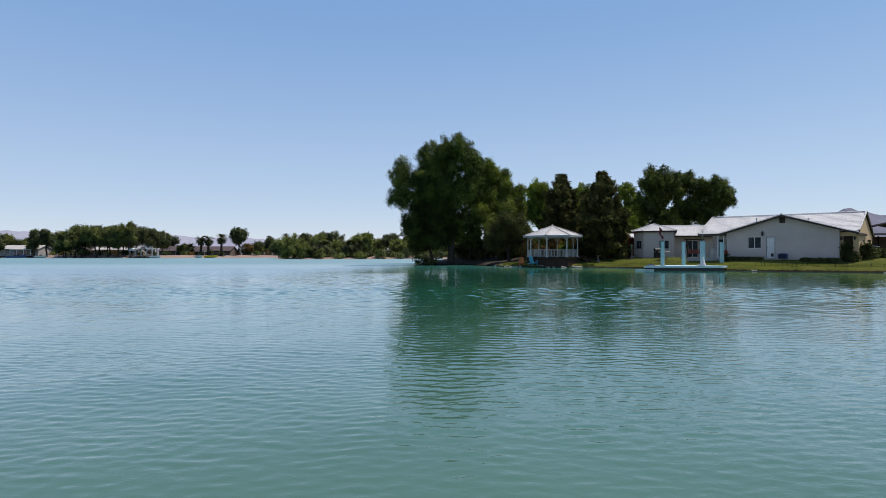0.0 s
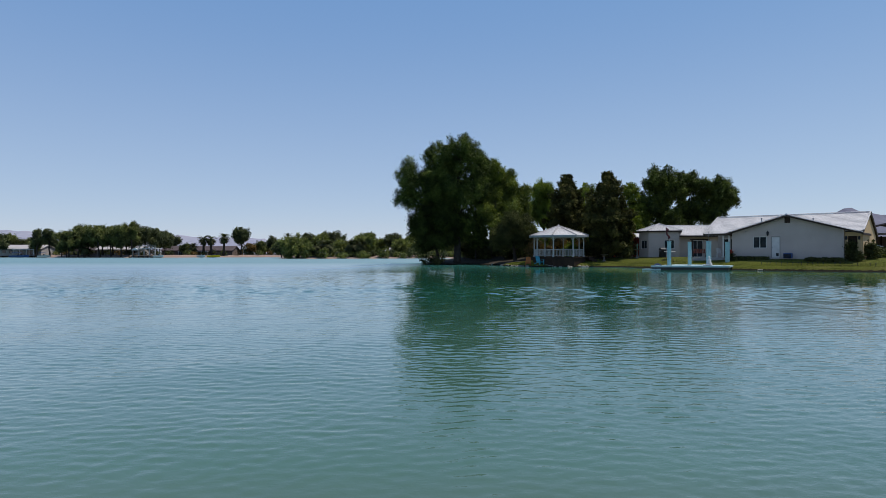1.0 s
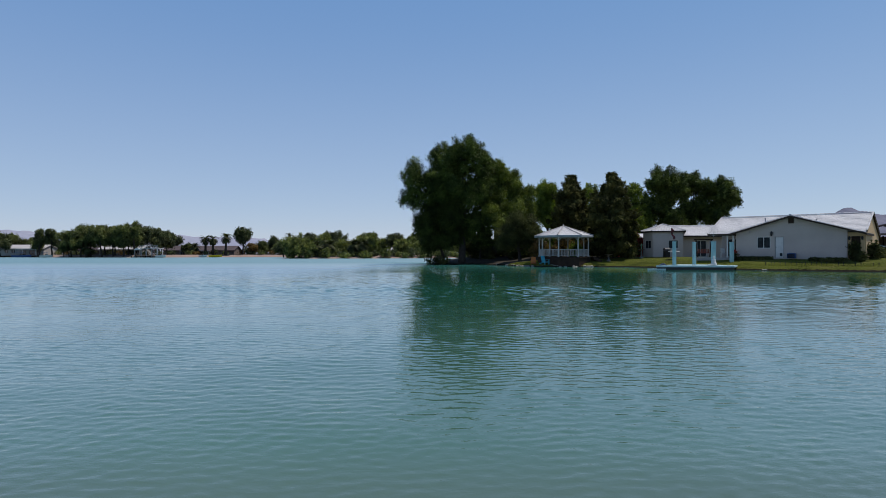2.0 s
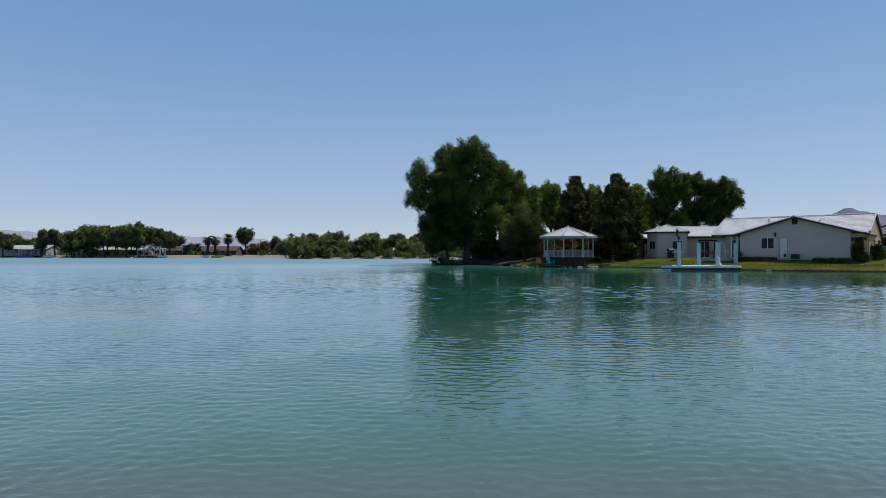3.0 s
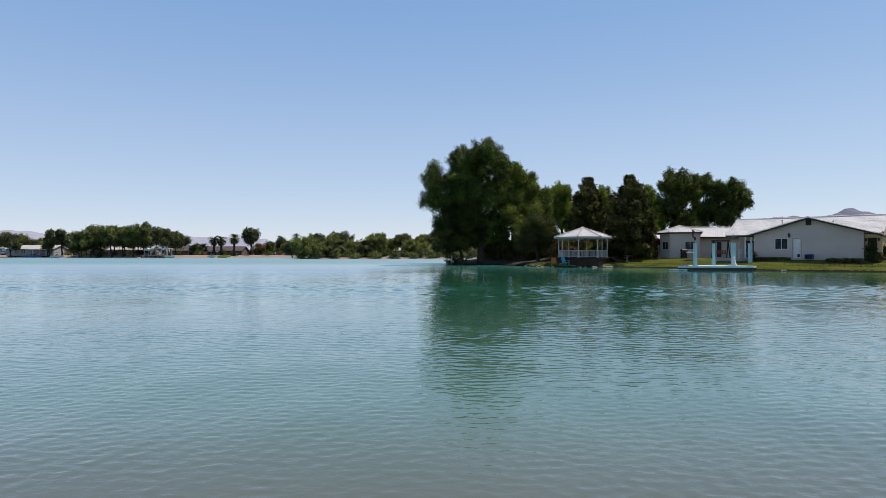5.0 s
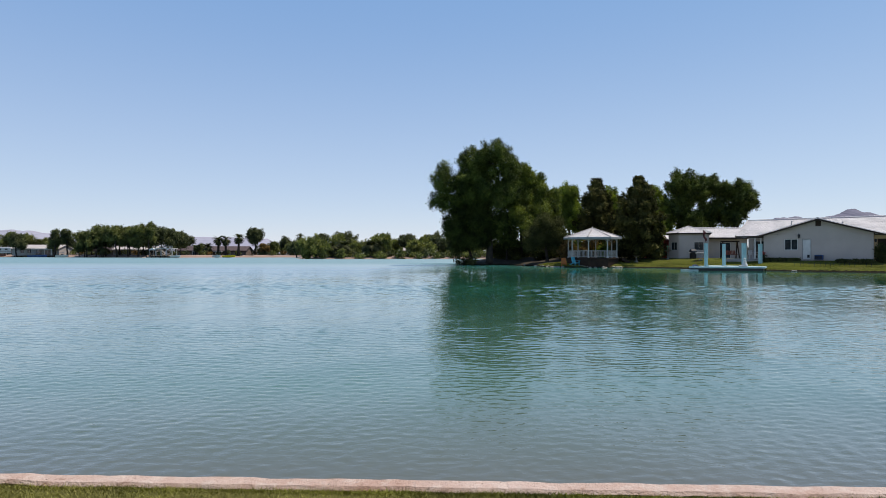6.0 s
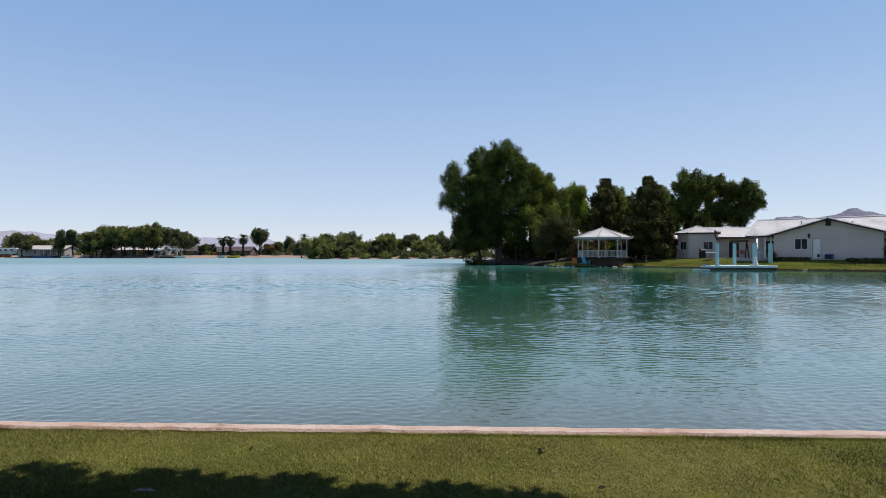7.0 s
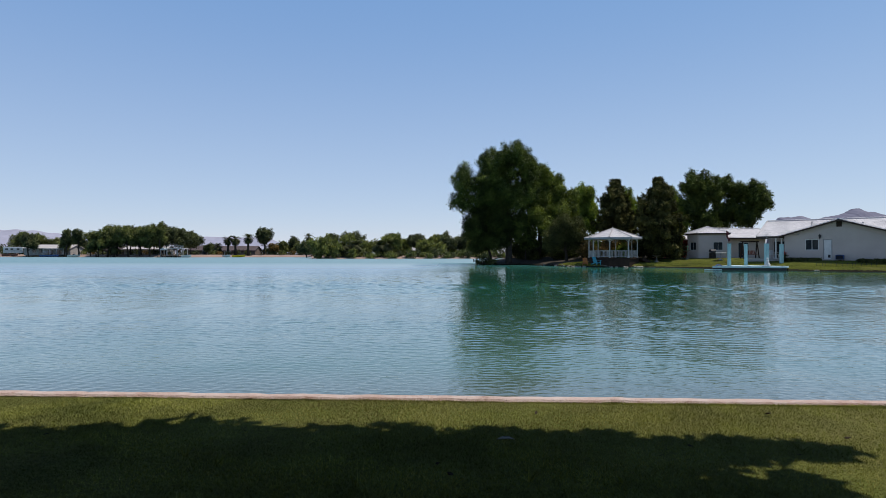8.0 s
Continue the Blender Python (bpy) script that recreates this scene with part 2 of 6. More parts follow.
# cottonwood leaf brightened to stand for more sun on the second crown
SUNLIT_COTTONWOOD = leafy("sunlit_cottonwood_leaf", (0.064, 0.084, 0.022), (0.140, 0.172, 0.044), 0.32)
# leaf darkened and nearly opaque, to stand for shade and deepen it
SHADE_DARK_LEAF = leafy("shade_darkened_leaf", (0.022, 0.032, 0.010), (0.050, 0.066, 0.020), 0.04, gloss=0.05)
FRESH = leafy("fresh_leaf", (0.080, 0.112, 0.024), (0.170, 0.212, 0.046), 0.42)
OLIVE = leafy("olive_leaf", (0.038, 0.044, 0.021), (0.080, 0.086, 0.040), 0.15, gloss=0.03)
PINE = leafy("pine_needle", (0.040, 0.041, 0.017), (0.072, 0.071, 0.028), 0.12, gloss=0.03)
WILLOW = leafy("willow_leaf", (0.095, 0.112, 0.044), (0.205, 0.222, 0.088), 0.32)
FARLEAF = leafy("far_leaf", (0.082, 0.094, 0.042), (0.150, 0.164, 0.068), 0.25, 0.3)
FARDARK = leafy("far_dark_leaf", (0.048, 0.058, 0.034), (0.090, 0.103, 0.054), 0.2, 0.3)
RUST = leafy("rusty_leaf", (0.104, 0.068, 0.032), (0.176, 0.112, 0.048), 0.2)
PALMLEAF = leafy("palm_frond", (0.030, 0.036, 0.018), (0.066, 0.072, 0.034), 0.15)
BLOOM = leafy("red_bloom", (0.30, 0.03, 0.04), (0.55, 0.10, 0.08), 0.2)
BLADE = leafy("grass_blade", (0.090, 0.106, 0.030), (0.236, 0.258, 0.086), 0.15, 2.5, 0.8, (0.38, 0.34, 0.18), gloss=0.02, dry=(0.235, 0.200, 0.090))
BANKBLADE = leafy("bank_grass_blade", (0.082, 0.094, 0.018), (0.160, 0.164, 0.038), 0.3, 0.5)


# ---- building blocks ----
def mesh_of(name, verts, faces, material):
    me = bpy.data.meshes.new(name)
    me.from_pydata([tuple(v) for v in verts], [], faces)
    me.materials.append(material)
    me.update()
    return me


def quads_mesh(name, v, per, material):
    """A mesh of many separate faces of `per` corners each, from an array of corners."""
    v = np.asarray(v, dtype=np.float32).reshape(-1, 3)
    me = bpy.data.meshes.new(name)
    count = len(v) // per
    me.vertices.add(len(v))
    me.vertices.foreach_set("co", v.ravel())
    me.loops.add(len(v))
    me.loops.foreach_set("vertex_index", np.arange(len(v), dtype=np.int32))
    me.polygons.add(count)
    me.polygons.foreach_set("loop_start", np.arange(0, len(v), per, dtype=np.int32))
    me.materials.append(material)
    me.update(calc_edges=True)
    return me


def thing(name, at=(0, 0, 0), turn=0.0, label="", category="", group="", kind=""):
    """An empty at a thing's base, to hold its parts."""
    e = new(name)
    e.matrix_basis = pose(*at, 0, 0, turn)
    return tagged(e, label, category, group, kind)


def part(name, bm, material, parent=None, label="", m=None, smooth=False):
    """One mesh object from a bmesh, under a thing or under a part."""
    if m is not None:
        bm.transform(m)
    bmesh.ops.recalc_face_normals(bm, faces=bm.faces)
    me = bpy.data.meshes.new(name)
    bm.to_mesh(me)
    bm.free()
    me.materials.append(material)
    if smooth:
        me.polygons.foreach_set("use_smooth", [True] * len(me.polygons))
    ob = new(name, me)
    if parent:
        ob.parent = parent
    return tagged(ob, label)


def under(ob, parent, label=""):
    ob.parent = parent
    return tagged(ob, label)


def box(bm, at, size, turn=0.0, bevel=0.0, rx=0.0, ry=0.0):
    m = pose(*at, rx, ry, turn) @ Matrix.Diagonal((*size, 1))
    made = bmesh.ops.create_cube(bm, size=1, matrix=m)["verts"]
    if bevel:
        edges = list({e for v in made for e in v.link_edges})
        bmesh.ops.bevel(bm, geom=edges, offset=bevel, segments=1, affect="EDGES")
    return bm


def boxed(*args, **kw):
    return box(bmesh.new(), *args, **kw)


def prism(bm, ring, a, b, axis="y"):
    """A polygon in the x-z plane drawn out along y (or in x-y along z, or y-z along x)."""
    def put(p, h):
        return {"y": (p[0], h, p[1]), "z": (p[0], p[1], h), "x": (h, p[0], p[1])}[axis]
    lo = [bm.verts.new(put(p, a)) for p in ring]
    hi = [bm.verts.new(put(p, b)) for p in ring]
    bm.faces.new(lo)
    bm.faces.new(hi[::-1])
    for i in range(len(ring)):
        j = (i + 1) % len(ring)
        bm.faces.new((lo[i], hi[i], hi[j], lo[j]))
    return bm


def tube(bm, path, radii, sides=7):
    """A tapered tube along a line of places."""
    path = [Vector(p) for p in path]
    rings = []
    for i, p in enumerate(path):
        way = (path[min(i + 1, len(path) - 1)] - path[max(i - 1, 0)]).normalized()
        a = way.orthogonal().normalized()
        b = way.cross(a)
        r = radii[i] if isinstance(radii, (list, tuple)) else radii
        rings.append([bm.verts.new(p + (a * math.cos(k * math.tau / sides) + b * math.sin(k * math.tau / sides)) * r) for k in range(sides)])
    # keep the rings from twisting against one another
    for i in range(1, len(rings)):
        best = min(range(sides), key=lambda s: sum((rings[i][(k + s) % sides].co - rings[i - 1][k].co).length for k in range(sides)))
        rings[i] = rings[i][best:] + rings[i][:best]
        for k in range(sides):
            bm.faces.new((rings[i - 1][k], rings[i - 1][(k + 1) % sides], rings[i][(k + 1) % sides], rings[i][k]))
    bm.faces.new(rings[0][::-1])
    bm.faces.new(rings[-1])
    return bm


def lathe(bm, profile, at=(0, 0, 0), sides=14):
    """A turned shape from (radius, height) pairs."""
    rings = []
    for r, h in profile:
        rings.append([bm.verts.new((at[0] + r * math.cos(k * math.tau / sides), at[1] + r * math.sin(k * math.tau / sides), at[2] + h)) for k in range(sides)])
    for lo, hi in zip(rings, rings[1:]):
        for k in range(sides):
            bm.faces.new((lo[k], lo[(k + 1) % sides], hi[(k + 1) % sides], hi[k]))
    bm.faces.new(rings[0][::-1])
    bm.faces.new(rings[-1])
    return bm


def wall_with_openings(bm, x0, x1, z0, z1, y, thick, openings):
    """An upright wall along x, its front at y, with (x0, x1, z0, z1) holes through it."""
    xs = sorted({x0, x1, *(v for o in openings for v in o[:2])})
    zs = sorted({z0, z1, *(v for o in openings for v in o[2:])})
    grid = {}
    def vert(i, j, k):
        if (i, j, k) not in grid:
            grid[i, j, k] = bm.verts.new((xs[i], y + k * thick, zs[j]))
        return grid[i, j, k]
    solid = {(i, j) for i in range(len(xs) - 1) for j in range(len(zs) - 1)
             if not any(o[0] <= (xs[i] + xs[i + 1]) / 2 <= o[1] and o[2] <= (zs[j] + zs[j + 1]) / 2 <= o[3] for o in openings)}
    for i, j in solid:
        for k in (0, 1):
            bm.faces.new([vert(a, b, k) for a, b in ((i, j), (i + 1, j), (i + 1, j + 1), (i, j + 1))])
        for (di, dj), (a, b) in (((-1, 0), ((i, j), (i, j + 1))), ((1, 0), ((i + 1, j), (i + 1, j + 1))), ((0, -1), ((i, j), (i + 1, j))), ((0, 1), ((i, j + 1), (i + 1, j + 1)))):
            if (i + di, j + dj) not in solid:
                bm.faces.new((vert(*a, 0), vert(*b, 0), vert(*b, 1), vert(*a, 1)))
    return bm


def tiles(name, origin, along, up, length, left, right, parent, material, rng, course=0.34, wide=0.30):
    """A roof slope laid in courses of single tiles, each a little uneven; left and right give the slope's edges at a height up it."""
    along, up = Vector(along).normalized(), Vector(up).normalized()
    out = along.cross(up).normalized()
    if out.z < 0:
        out = -out
    origin, verts, faces, s, odd = Vector(origin), [], [], 0.0, 0
    while s < length - 0.03:
        s2 = min(s + course, length)
        a, b, odd = left(s), right(s), 1 - odd
        a2, b2 = left(s2), right(s2)
        x = a - odd * wide / 2
        while x < b:
            p, q = max(x + 0.008, a), min(x + wide - 0.008, b)
            p2, q2 = max(x + 0.008, a2), min(x + wide - 0.008, b2)
            if q - p > 0.02:
                if q2 - p2 < 0.01:
                    p2 = q2 = min(max((p + q) / 2, a2), b2)
                    q2 += 0.01
                j = rng.uniform(-0.006, 0.01)
                base = len(verts)
                for along_at, up_at, lift in ((p, s, 0.045 + j), (q, s, 0.045 + j), (q2, s2, 0.03), (p2, s2, 0.03), (p, s, 0.02), (q, s, 0.02), (q2, s2, 0.0), (p2, s2, 0.0)):
                    verts.append(origin + along * along_at + up * up_at + out * lift)
                faces += [(base, base + 1, base + 2, base + 3), (base, base + 4, base + 5, base + 1), (base + 1, base + 5, base + 6, base + 2), (base + 3, base + 7, base + 4, base), (base + 4, base + 7, base + 6, base + 5)]
            x += wide
        s = s2
    return tagged(under(new(name, mesh_of(name, verts, faces, material)), parent), kind="stuff")


def caps(name, a, b, parent, material, rng, r=0.11, step=0.4):
    """A run of overlapping half-round ridge tiles from a to b."""
    a, b = Vector(a), Vector(b)
    way = (b - a).normalized()
    side = way.cross(Vector((0, 0, 1))).normalized()
    top = side.cross(way)
    verts, faces, s, length = [], [], 0.0, (b - a).length
    while s < length:
        e = min(s + step * 1.08, length + 0.05)
        base, j = len(verts), rng.uniform(-0.01, 0.01)
        for at, rr in ((s, r * 1.15), (e, r * 0.85)):
            for k in range(6):
                t = math.pi * k / 5
                verts.append(a + way * at + side * (math.cos(t) * rr + j) + top * (math.sin(t) * rr * 0.8 + 0.05))
        faces += [(base + k, base + k + 1, base + 7 + k, base + 6 + k) for k in range(5)] + [tuple(base + k for k in range(5, -1, -1))]
        s += step
    return tagged(under(new(name, mesh_of(name, verts, faces, material)), parent), kind="stuff")


# ---- trees ----
def leaf_faces(rng, centres, size, spread, per, stretch=1.0, droop=0.0, out=None):
    """Leaf-shaped quads in clumps round the centres."""
    n = len(centres) * per
    c = np.repeat(centres, per, axis=0) + np.clip(rng.normal(0, 1, (n, 3)), -1.7, 1.7) * spread
    a = rng.normal(0, 1, (n, 3)) + np.array((0, 0, -droop))
    a /= np.linalg.norm(a, axis=1)[:, None]
    nrm = rng.normal(0, 1, (n, 3)) + np.array((0, 0, 1.3)) if out is None else rng.normal(0, 0.62, (n, 3)) + 1.2 * np.repeat(out, per, axis=0) + np.array((0, 0, 0.22))
    b = np.cross(a, nrm)
    b /= np.linalg.norm(b, axis=1)[:, None] + 1e-9
    s = (size * rng.uniform(0.6, 1.35, n))[:, None]
    a, b = a * s * stretch, b * s * 0.42
    return np.stack((c - a * 0.5 + b * 0.9, c + a * 0.6, c - a * 0.5 - b * 0.9), axis=1)


def crown_places(rng, lobes, count, rough=0.22):
    """Clump centres in the outer shell of a union of lobes (x, y, z, radius, upright radius), with uneven outlines."""
    lobes = np.array(lobes, dtype=float)
    area = lobes[:, 3] * (lobes[:, 3] + lobes[:, 4])
    pick = rng.choice(len(lobes), count, p=area / area.sum())
    d = rng.normal(0, 1, (count, 3))
    d /= np.linalg.norm(d, axis=1)[:, None]
    # boughs: each lobe bulges and dips with the direction
    k = pick * 1.7
    wave = np.sin(d[:, 0] * 5.1 + k) * np.sin(d[:, 1] * 4.3 + 2 * k) + np.sin(d[:, 2] * 6.7 + 3 * k) * np.cos(d[:, 0] * 7.9 - k)
    r = (0.45 + 0.55 * rng.random(count) ** 0.45) * (1 + rough * 0.5 * wave) + rng.normal(0, rough * 0.25, count)
    L = lobes[pick]
    return L[:, :3] + d * r[:, None] * np.stack((L[:, 3], L[:, 3], L[:, 4]), axis=1), d


def boughs_of(rng, lobes, count):
    """Each lobe as a smaller core with separate, upward-pointing boughs round it, so that the outline is ragged."""
    out = []
    for x, y, z, r, h in lobes:
        out.append((x, y, z, r * 0.53, h * 0.53))
        spin = rng.uniform(0, math.tau)
        for q in range(count):
            # spread evenly round the lobe, so that dark gaps stay between the boughs
            rise = 1 - 1.8 * (q + 0.5) / count
            d = np.array((math.cos(spin + 2.4 * q), math.sin(spin + 2.4 * q), 0)) * math.sqrt(max(0, 1 - rise * rise)) + np.array((0, 0, rise)) + rng.normal(0, 0.15, 3)
            d /= np.linalg.norm(d)
            s = rng.uniform(0.18, 0.34) * min(1.35, math.sqrt(16 / count))
            out.append((x + d[0] * r * 0.69, y + d[1] * r * 0.69, z + d[2] * h * 0.67, r * s, r * s * rng.uniform(0.9, 1.5)))
            # a spray of leaves that tapers up and away from the bough
            way = d * 0.8 + rng.normal(0, 0.25, 3) + np.array((0, 0, 0.75))
            way /= np.linalg.norm(way)
            for f, q in ((0.20, 0.13), (0.32, 0.09), (0.42, 0.055)):
                p = np.array((x, y, z)) + d * np.array((r, r, h)) * 0.62 + way * f * r
                out.append((*p, r * q, r * q * 1.3))
    return out


def tree(name, base, lobes, leaves, size, leaf, label, seed, trunk=0.3, per=18, spread=0.24, stretch=1.5, droop=0.0, limbs=True, rough=0.22, category="tree", group="", stems=1, boughs=10):
    """Tapered trunk, limbs that fork into the crown's lobes, and a crown of many small leaves. Lobes are in world metres."""
    rng = np.random.default_rng(seed)
    e = thing(name, base, 0, label, category, group)
    o = Vector(base)
    rel = [(l[0] - o.x, l[1] - o.y, l[2] - o.z, l[3], l[4]) for l in lobes]
    top = max(l[2] + 0.35 * l[4] for l in rel)
    bm = bmesh.new()
    for k in range(stems):
        lean = Vector((rng.uniform(-1, 1), rng.uniform(-1, 1), 0)) * (0.04 if stems == 1 else 0.16) * top
        foot = Vector((rng.uniform(-1, 1), rng.uniform(-1, 1), 0)) * (0 if stems == 1 else trunk * 2.5)
        high = min(rel, key=lambda l: abs(l[2] - top * 0.8))
        crest = Vector((high[0] * 0.7, high[1] * 0.7, top * (0.92 if stems == 1 else rng.uniform(0.6, 0.9)))) + lean * 0.6
        path = [foot + Vector((0, 0, -0.3)), foot + Vector((0, 0, 0.25))] + [foot.lerp(crest, f) + Vector((rng.normal(0, 0.012) * top, rng.normal(0, 0.012) * top, 0)) + lean * math.sin(f * 3.1) * 0.4 for f in (0.2, 0.4, 0.6, 0.8, 1.0)]
        path = [Vector((p.x, p.y, q.z if i > 1 else p.z)) for i, (p, q) in enumerate(zip(path, path))]
        tube(bm, path, [trunk * 1.5, trunk * 1.15, trunk * 0.95, trunk * 0.75, trunk * 0.55, trunk * 0.32, trunk * 0.1], 8)
        if limbs and k == 0:
            for x, y, z, r, h in rel:
                root = path[2].lerp(path[5], min(1, max(0, (z - h) / top * 0.8)))
                end = Vector((x, y, z))
                mid = root.lerp(end, 0.5) + Vector((0, 0, -0.1 * r))
                tube(bm, [root, mid, end], [trunk * 0.42, trunk * 0.28, trunk * 0.14], 6)
                for _ in range(5):
                    d = Vector(rng.normal(0, 1, 3))
                    d = Vector((d.x, d.y, abs(d.z) * 0.7)).normalized()
                    tip = end + Vector((d.x * r, d.y * r, d.z * h)) * 0.85
                    tube(bm, [mid.lerp(end, rng.uniform(0.3, 1)), end.lerp(tip, 0.5) + Vector((0, 0, 0.1)), tip], [trunk * 0.16, trunk * 0.09, trunk * 0.03], 5)
    part("trunk", bm, BARK, e, smooth=True)
    if boughs:
        rel = boughs_of(rng, rel, boughs)
    centres, out = crown_places(rng, rel, max(4, leaves // per), rough)
    me = quads_mesh("crown", leaf_faces(rng, centres, size, spread, per, stretch, droop, out), 3, leaf)
    under(new("crown", me), e)
    return e


def palm(base, height, seed, label, leaf=PALMLEAF, size=2.3, trunk=0.22):
    rng = np.random.default_rng(seed)
    e = thing("palm_tree", base, rng.uniform(0, 360), label, "palm tree", "palms on the far shore")
    bm = bmesh.new()
    tube(bm, [(0, 0, -0.3), (0.05, 0, height * 0.4), (0.12, 0.05, height * 0.75), (0.1, 0, height)], [trunk * 1.3, trunk, trunk * 0.9, trunk * 1.2], 8)
    part("trunk", bm, BARK, e, smooth=True)
    v = []
    for k in range(64):
        az, el = k * 2.4 + rng.uniform(0, 0.5), rng.uniform(-1.1, 1.2)
        p = np.array((0.1, 0, height))
        d = np.array((math.cos(az) * math.cos(el), math.sin(az) * math.cos(el), math.sin(el)))
        side = np.array((-math.sin(az), math.cos(az), 0))
        for i in range(9):
            q = p + d * size / 9
            w = 0.32 * size * math.sin(math.pi * (i + 1) / 10.5)
            for sgn in (-1, 1):
                tip = (p + q) / 2 + side * sgn * w + d * 0.16 * size + np.array((0, 0, -0.25 * w))
                v.append((p, q, tip, p * 0.6 + tip * 0.4 + np.array((0, 0, 0.01))))
            p = q
            d = d + np.array((0, 0, -0.16))
            d /= np.linalg.norm(d)
    under(new("crown", quads_mesh("crown", np.array(v), 4, leaf)), e)
    return e


def shrub(base, radius, height, leaves, leaf, seed, label, size=0.14, category="shrub", group="", per=14):
    """A bush: a few stems and a mound of leaves."""
    rng = np.random.default_rng(seed)
    e = thing("shrub", base, 0, label, category, group)
    bm = bmesh.new()
    for k in range(4):
        a = rng.uniform(0, math.tau)
        tube(bm, [(0, 0, -0.1), (math.cos(a) * radius * 0.3, math.sin(a) * radius * 0.3, height * 0.4), (math.cos(a) * radius * 0.6, math.sin(a) * radius * 0.6, height * 0.75)], [0.05, 0.035, 0.012], 5)
    part("stems", bm, BARK, e)
    lobes = [(rng.uniform(-0.45, 0.45) * radius, rng.uniform(-0.45, 0.45) * radius, height * rng.uniform(0.4, 0.6), radius * rng.uniform(0.5, 0.7), height * rng.uniform(0.38, 0.5)) for _ in range(4)]
    centres, out = crown_places(rng, lobes, max(3, leaves // per), 0.3)
    centres[:, 2] = np.maximum(centres[:, 2], 0.06)
    under(new("foliage", quads_mesh("foliage", leaf_faces(rng, centres, size, size * 1.1, per, 1.4, 0, out), 3, leaf)), e)
    return e


def pine(base, height, width, low, leaves, leaf, label, seed, trunk=0.24):
    """A pine: whorls of rising branches, longest at two fifths of the height, with tufts of needles along their outer halves."""
    rng = np.random.default_rng(seed)
    e = thing("pine_tree", base, 0, label, "tree")
    bm = bmesh.new()
    tube(bm, [(0, 0, -0.3), (0.05, 0, height * 0.3), (-0.05, 0.04, height * 0.6), (0.04, 0, height * 0.85), (0, 0, height * 0.97)], [trunk * 1.3, trunk, trunk * 0.7, trunk * 0.4, 0.03], 8)
    places, out = [], []
    whorls = 17
    for k in range(whorls):
        f = low + (0.97 - low) * k / (whorls - 1)
        reach = width * (0.62 + 0.38 * min(1, (f - low) / 0.3)) if f < 0.42 else width * max(0.10, 1 - ((f - 0.42) / 0.60) ** 1.5)
        n = 9 if f < 0.8 else 6
        for q in range(n):
            az = q * math.tau / n + rng.uniform(-0.35, 0.35) + k * 0.7
            r = reach * rng.choice([0.6, 0.85, 1.0, 1.12]) * rng.uniform(0.9, 1.1)
            rise = rng.uniform(0.0, 0.30) + 0.7 * max(0, f - 0.6)
            tip = Vector((math.cos(az) * r, math.sin(az) * r, height * f + rise * r))
            root = Vector((0, 0, height * f - 0.12 * r))
            tube(bm, [root, root.lerp(tip, 0.5) + Vector((0, 0, -0.05 * r)), tip], [trunk * 0.22, trunk * 0.14, 0.012], 4)
            for s in np.linspace(0.28, 1.0, max(3, int(r * 4.2))):
                p = root.lerp(tip, s) + Vector(rng.normal(0, 0.10 + 0.05 * r, 3))
                places.append((p.x, p.y, min(p.z, height - 0.15)))
                d = Vector((math.cos(az), math.sin(az), 0.8))
                out.append(d.normalized())
    part("trunk", bm, BARK, e, smooth=True)
    places, out = np.array(places), np.array(out)
    per = max(6, leaves // len(places))
    under(new("crown", quads_mesh("crown", leaf_faces(rng, places, 0.20, 0.17, per, 2.0, -0.5, out), 3, leaf)), e)
    return e


# ---- ground, lake, wall ----
NEAR_SLOPE = -0.035
LAWN_Z = 0.712


def wall_y(x):
    """The near wall's back edge."""
    return -1.508 + NEAR_SLOPE * (x + 7)


HOUSE_SHORE = [(78, -4.5), (96, 10), (62, 29), (42, 41.6), (34.4, 46.4), (27, 51.2), (24.3, 54.2), (21.4, 60.2), (18.8, 65.2), (14, 66.3), (9.3, 66.6), (7.3, 71),
               (5.0, 79.2), (2, 80.8), (-1.2, 80.6), (-3.2, 83), (-3.6, 88), (-1, 97), (6, 112), (20, 132), (45, 152), (62, 190)]
FAR_SHORE = [(40, 214), (10, 206), (0, 197), (-22, 190), (-47, 184.5), (-55, 194), (-60, 238), (-74, 266), (-97, 256), (-120, 236), (-150, 240), (-178, 254), (-230, 258), (-300, 235)]
LAKE = np.array([(-300, wall_y(-300))] + HOUSE_SHORE + FAR_SHORE)


def lake_distance(x, y):
    """Metres from the lake's edge: plus on land, minus on the water."""
    best, inside = np.full(x.shape, 1e9), np.zeros(x.shape, bool)
    for (ax, ay), (bx, by) in zip(LAKE, np.roll(LAKE, -1, axis=0)):
        t = np.clip(((x - ax) * (bx - ax) + (y - ay) * (by - ay)) / ((bx - ax) ** 2 + (by - ay) ** 2), 0, 1)
        best = np.minimum(best, np.hypot(x - ax - t * (bx - ax), y - ay - t * (by - ay)))
        if ay != by:
            inside ^= ((ay > y) != (by > y)) & (x < (bx - ax) * (y - ay) / (by - ay) + ax)
    return np.where(inside, -best, best)


def ease(t):
    t = np.clip(t, 0, 1)
    return t * t * (3 - 2 * t)


def bank_wobble(x, y):
    """The garden bank's small bays and spits."""
    return np.where((y > 30) & (y < 120), 0.24 * np.sin(x * 0.9 + 2 * np.sin(y * 0.37)) + 0.20 * np.sin(y * 1.3 + x * 0.4), 0)


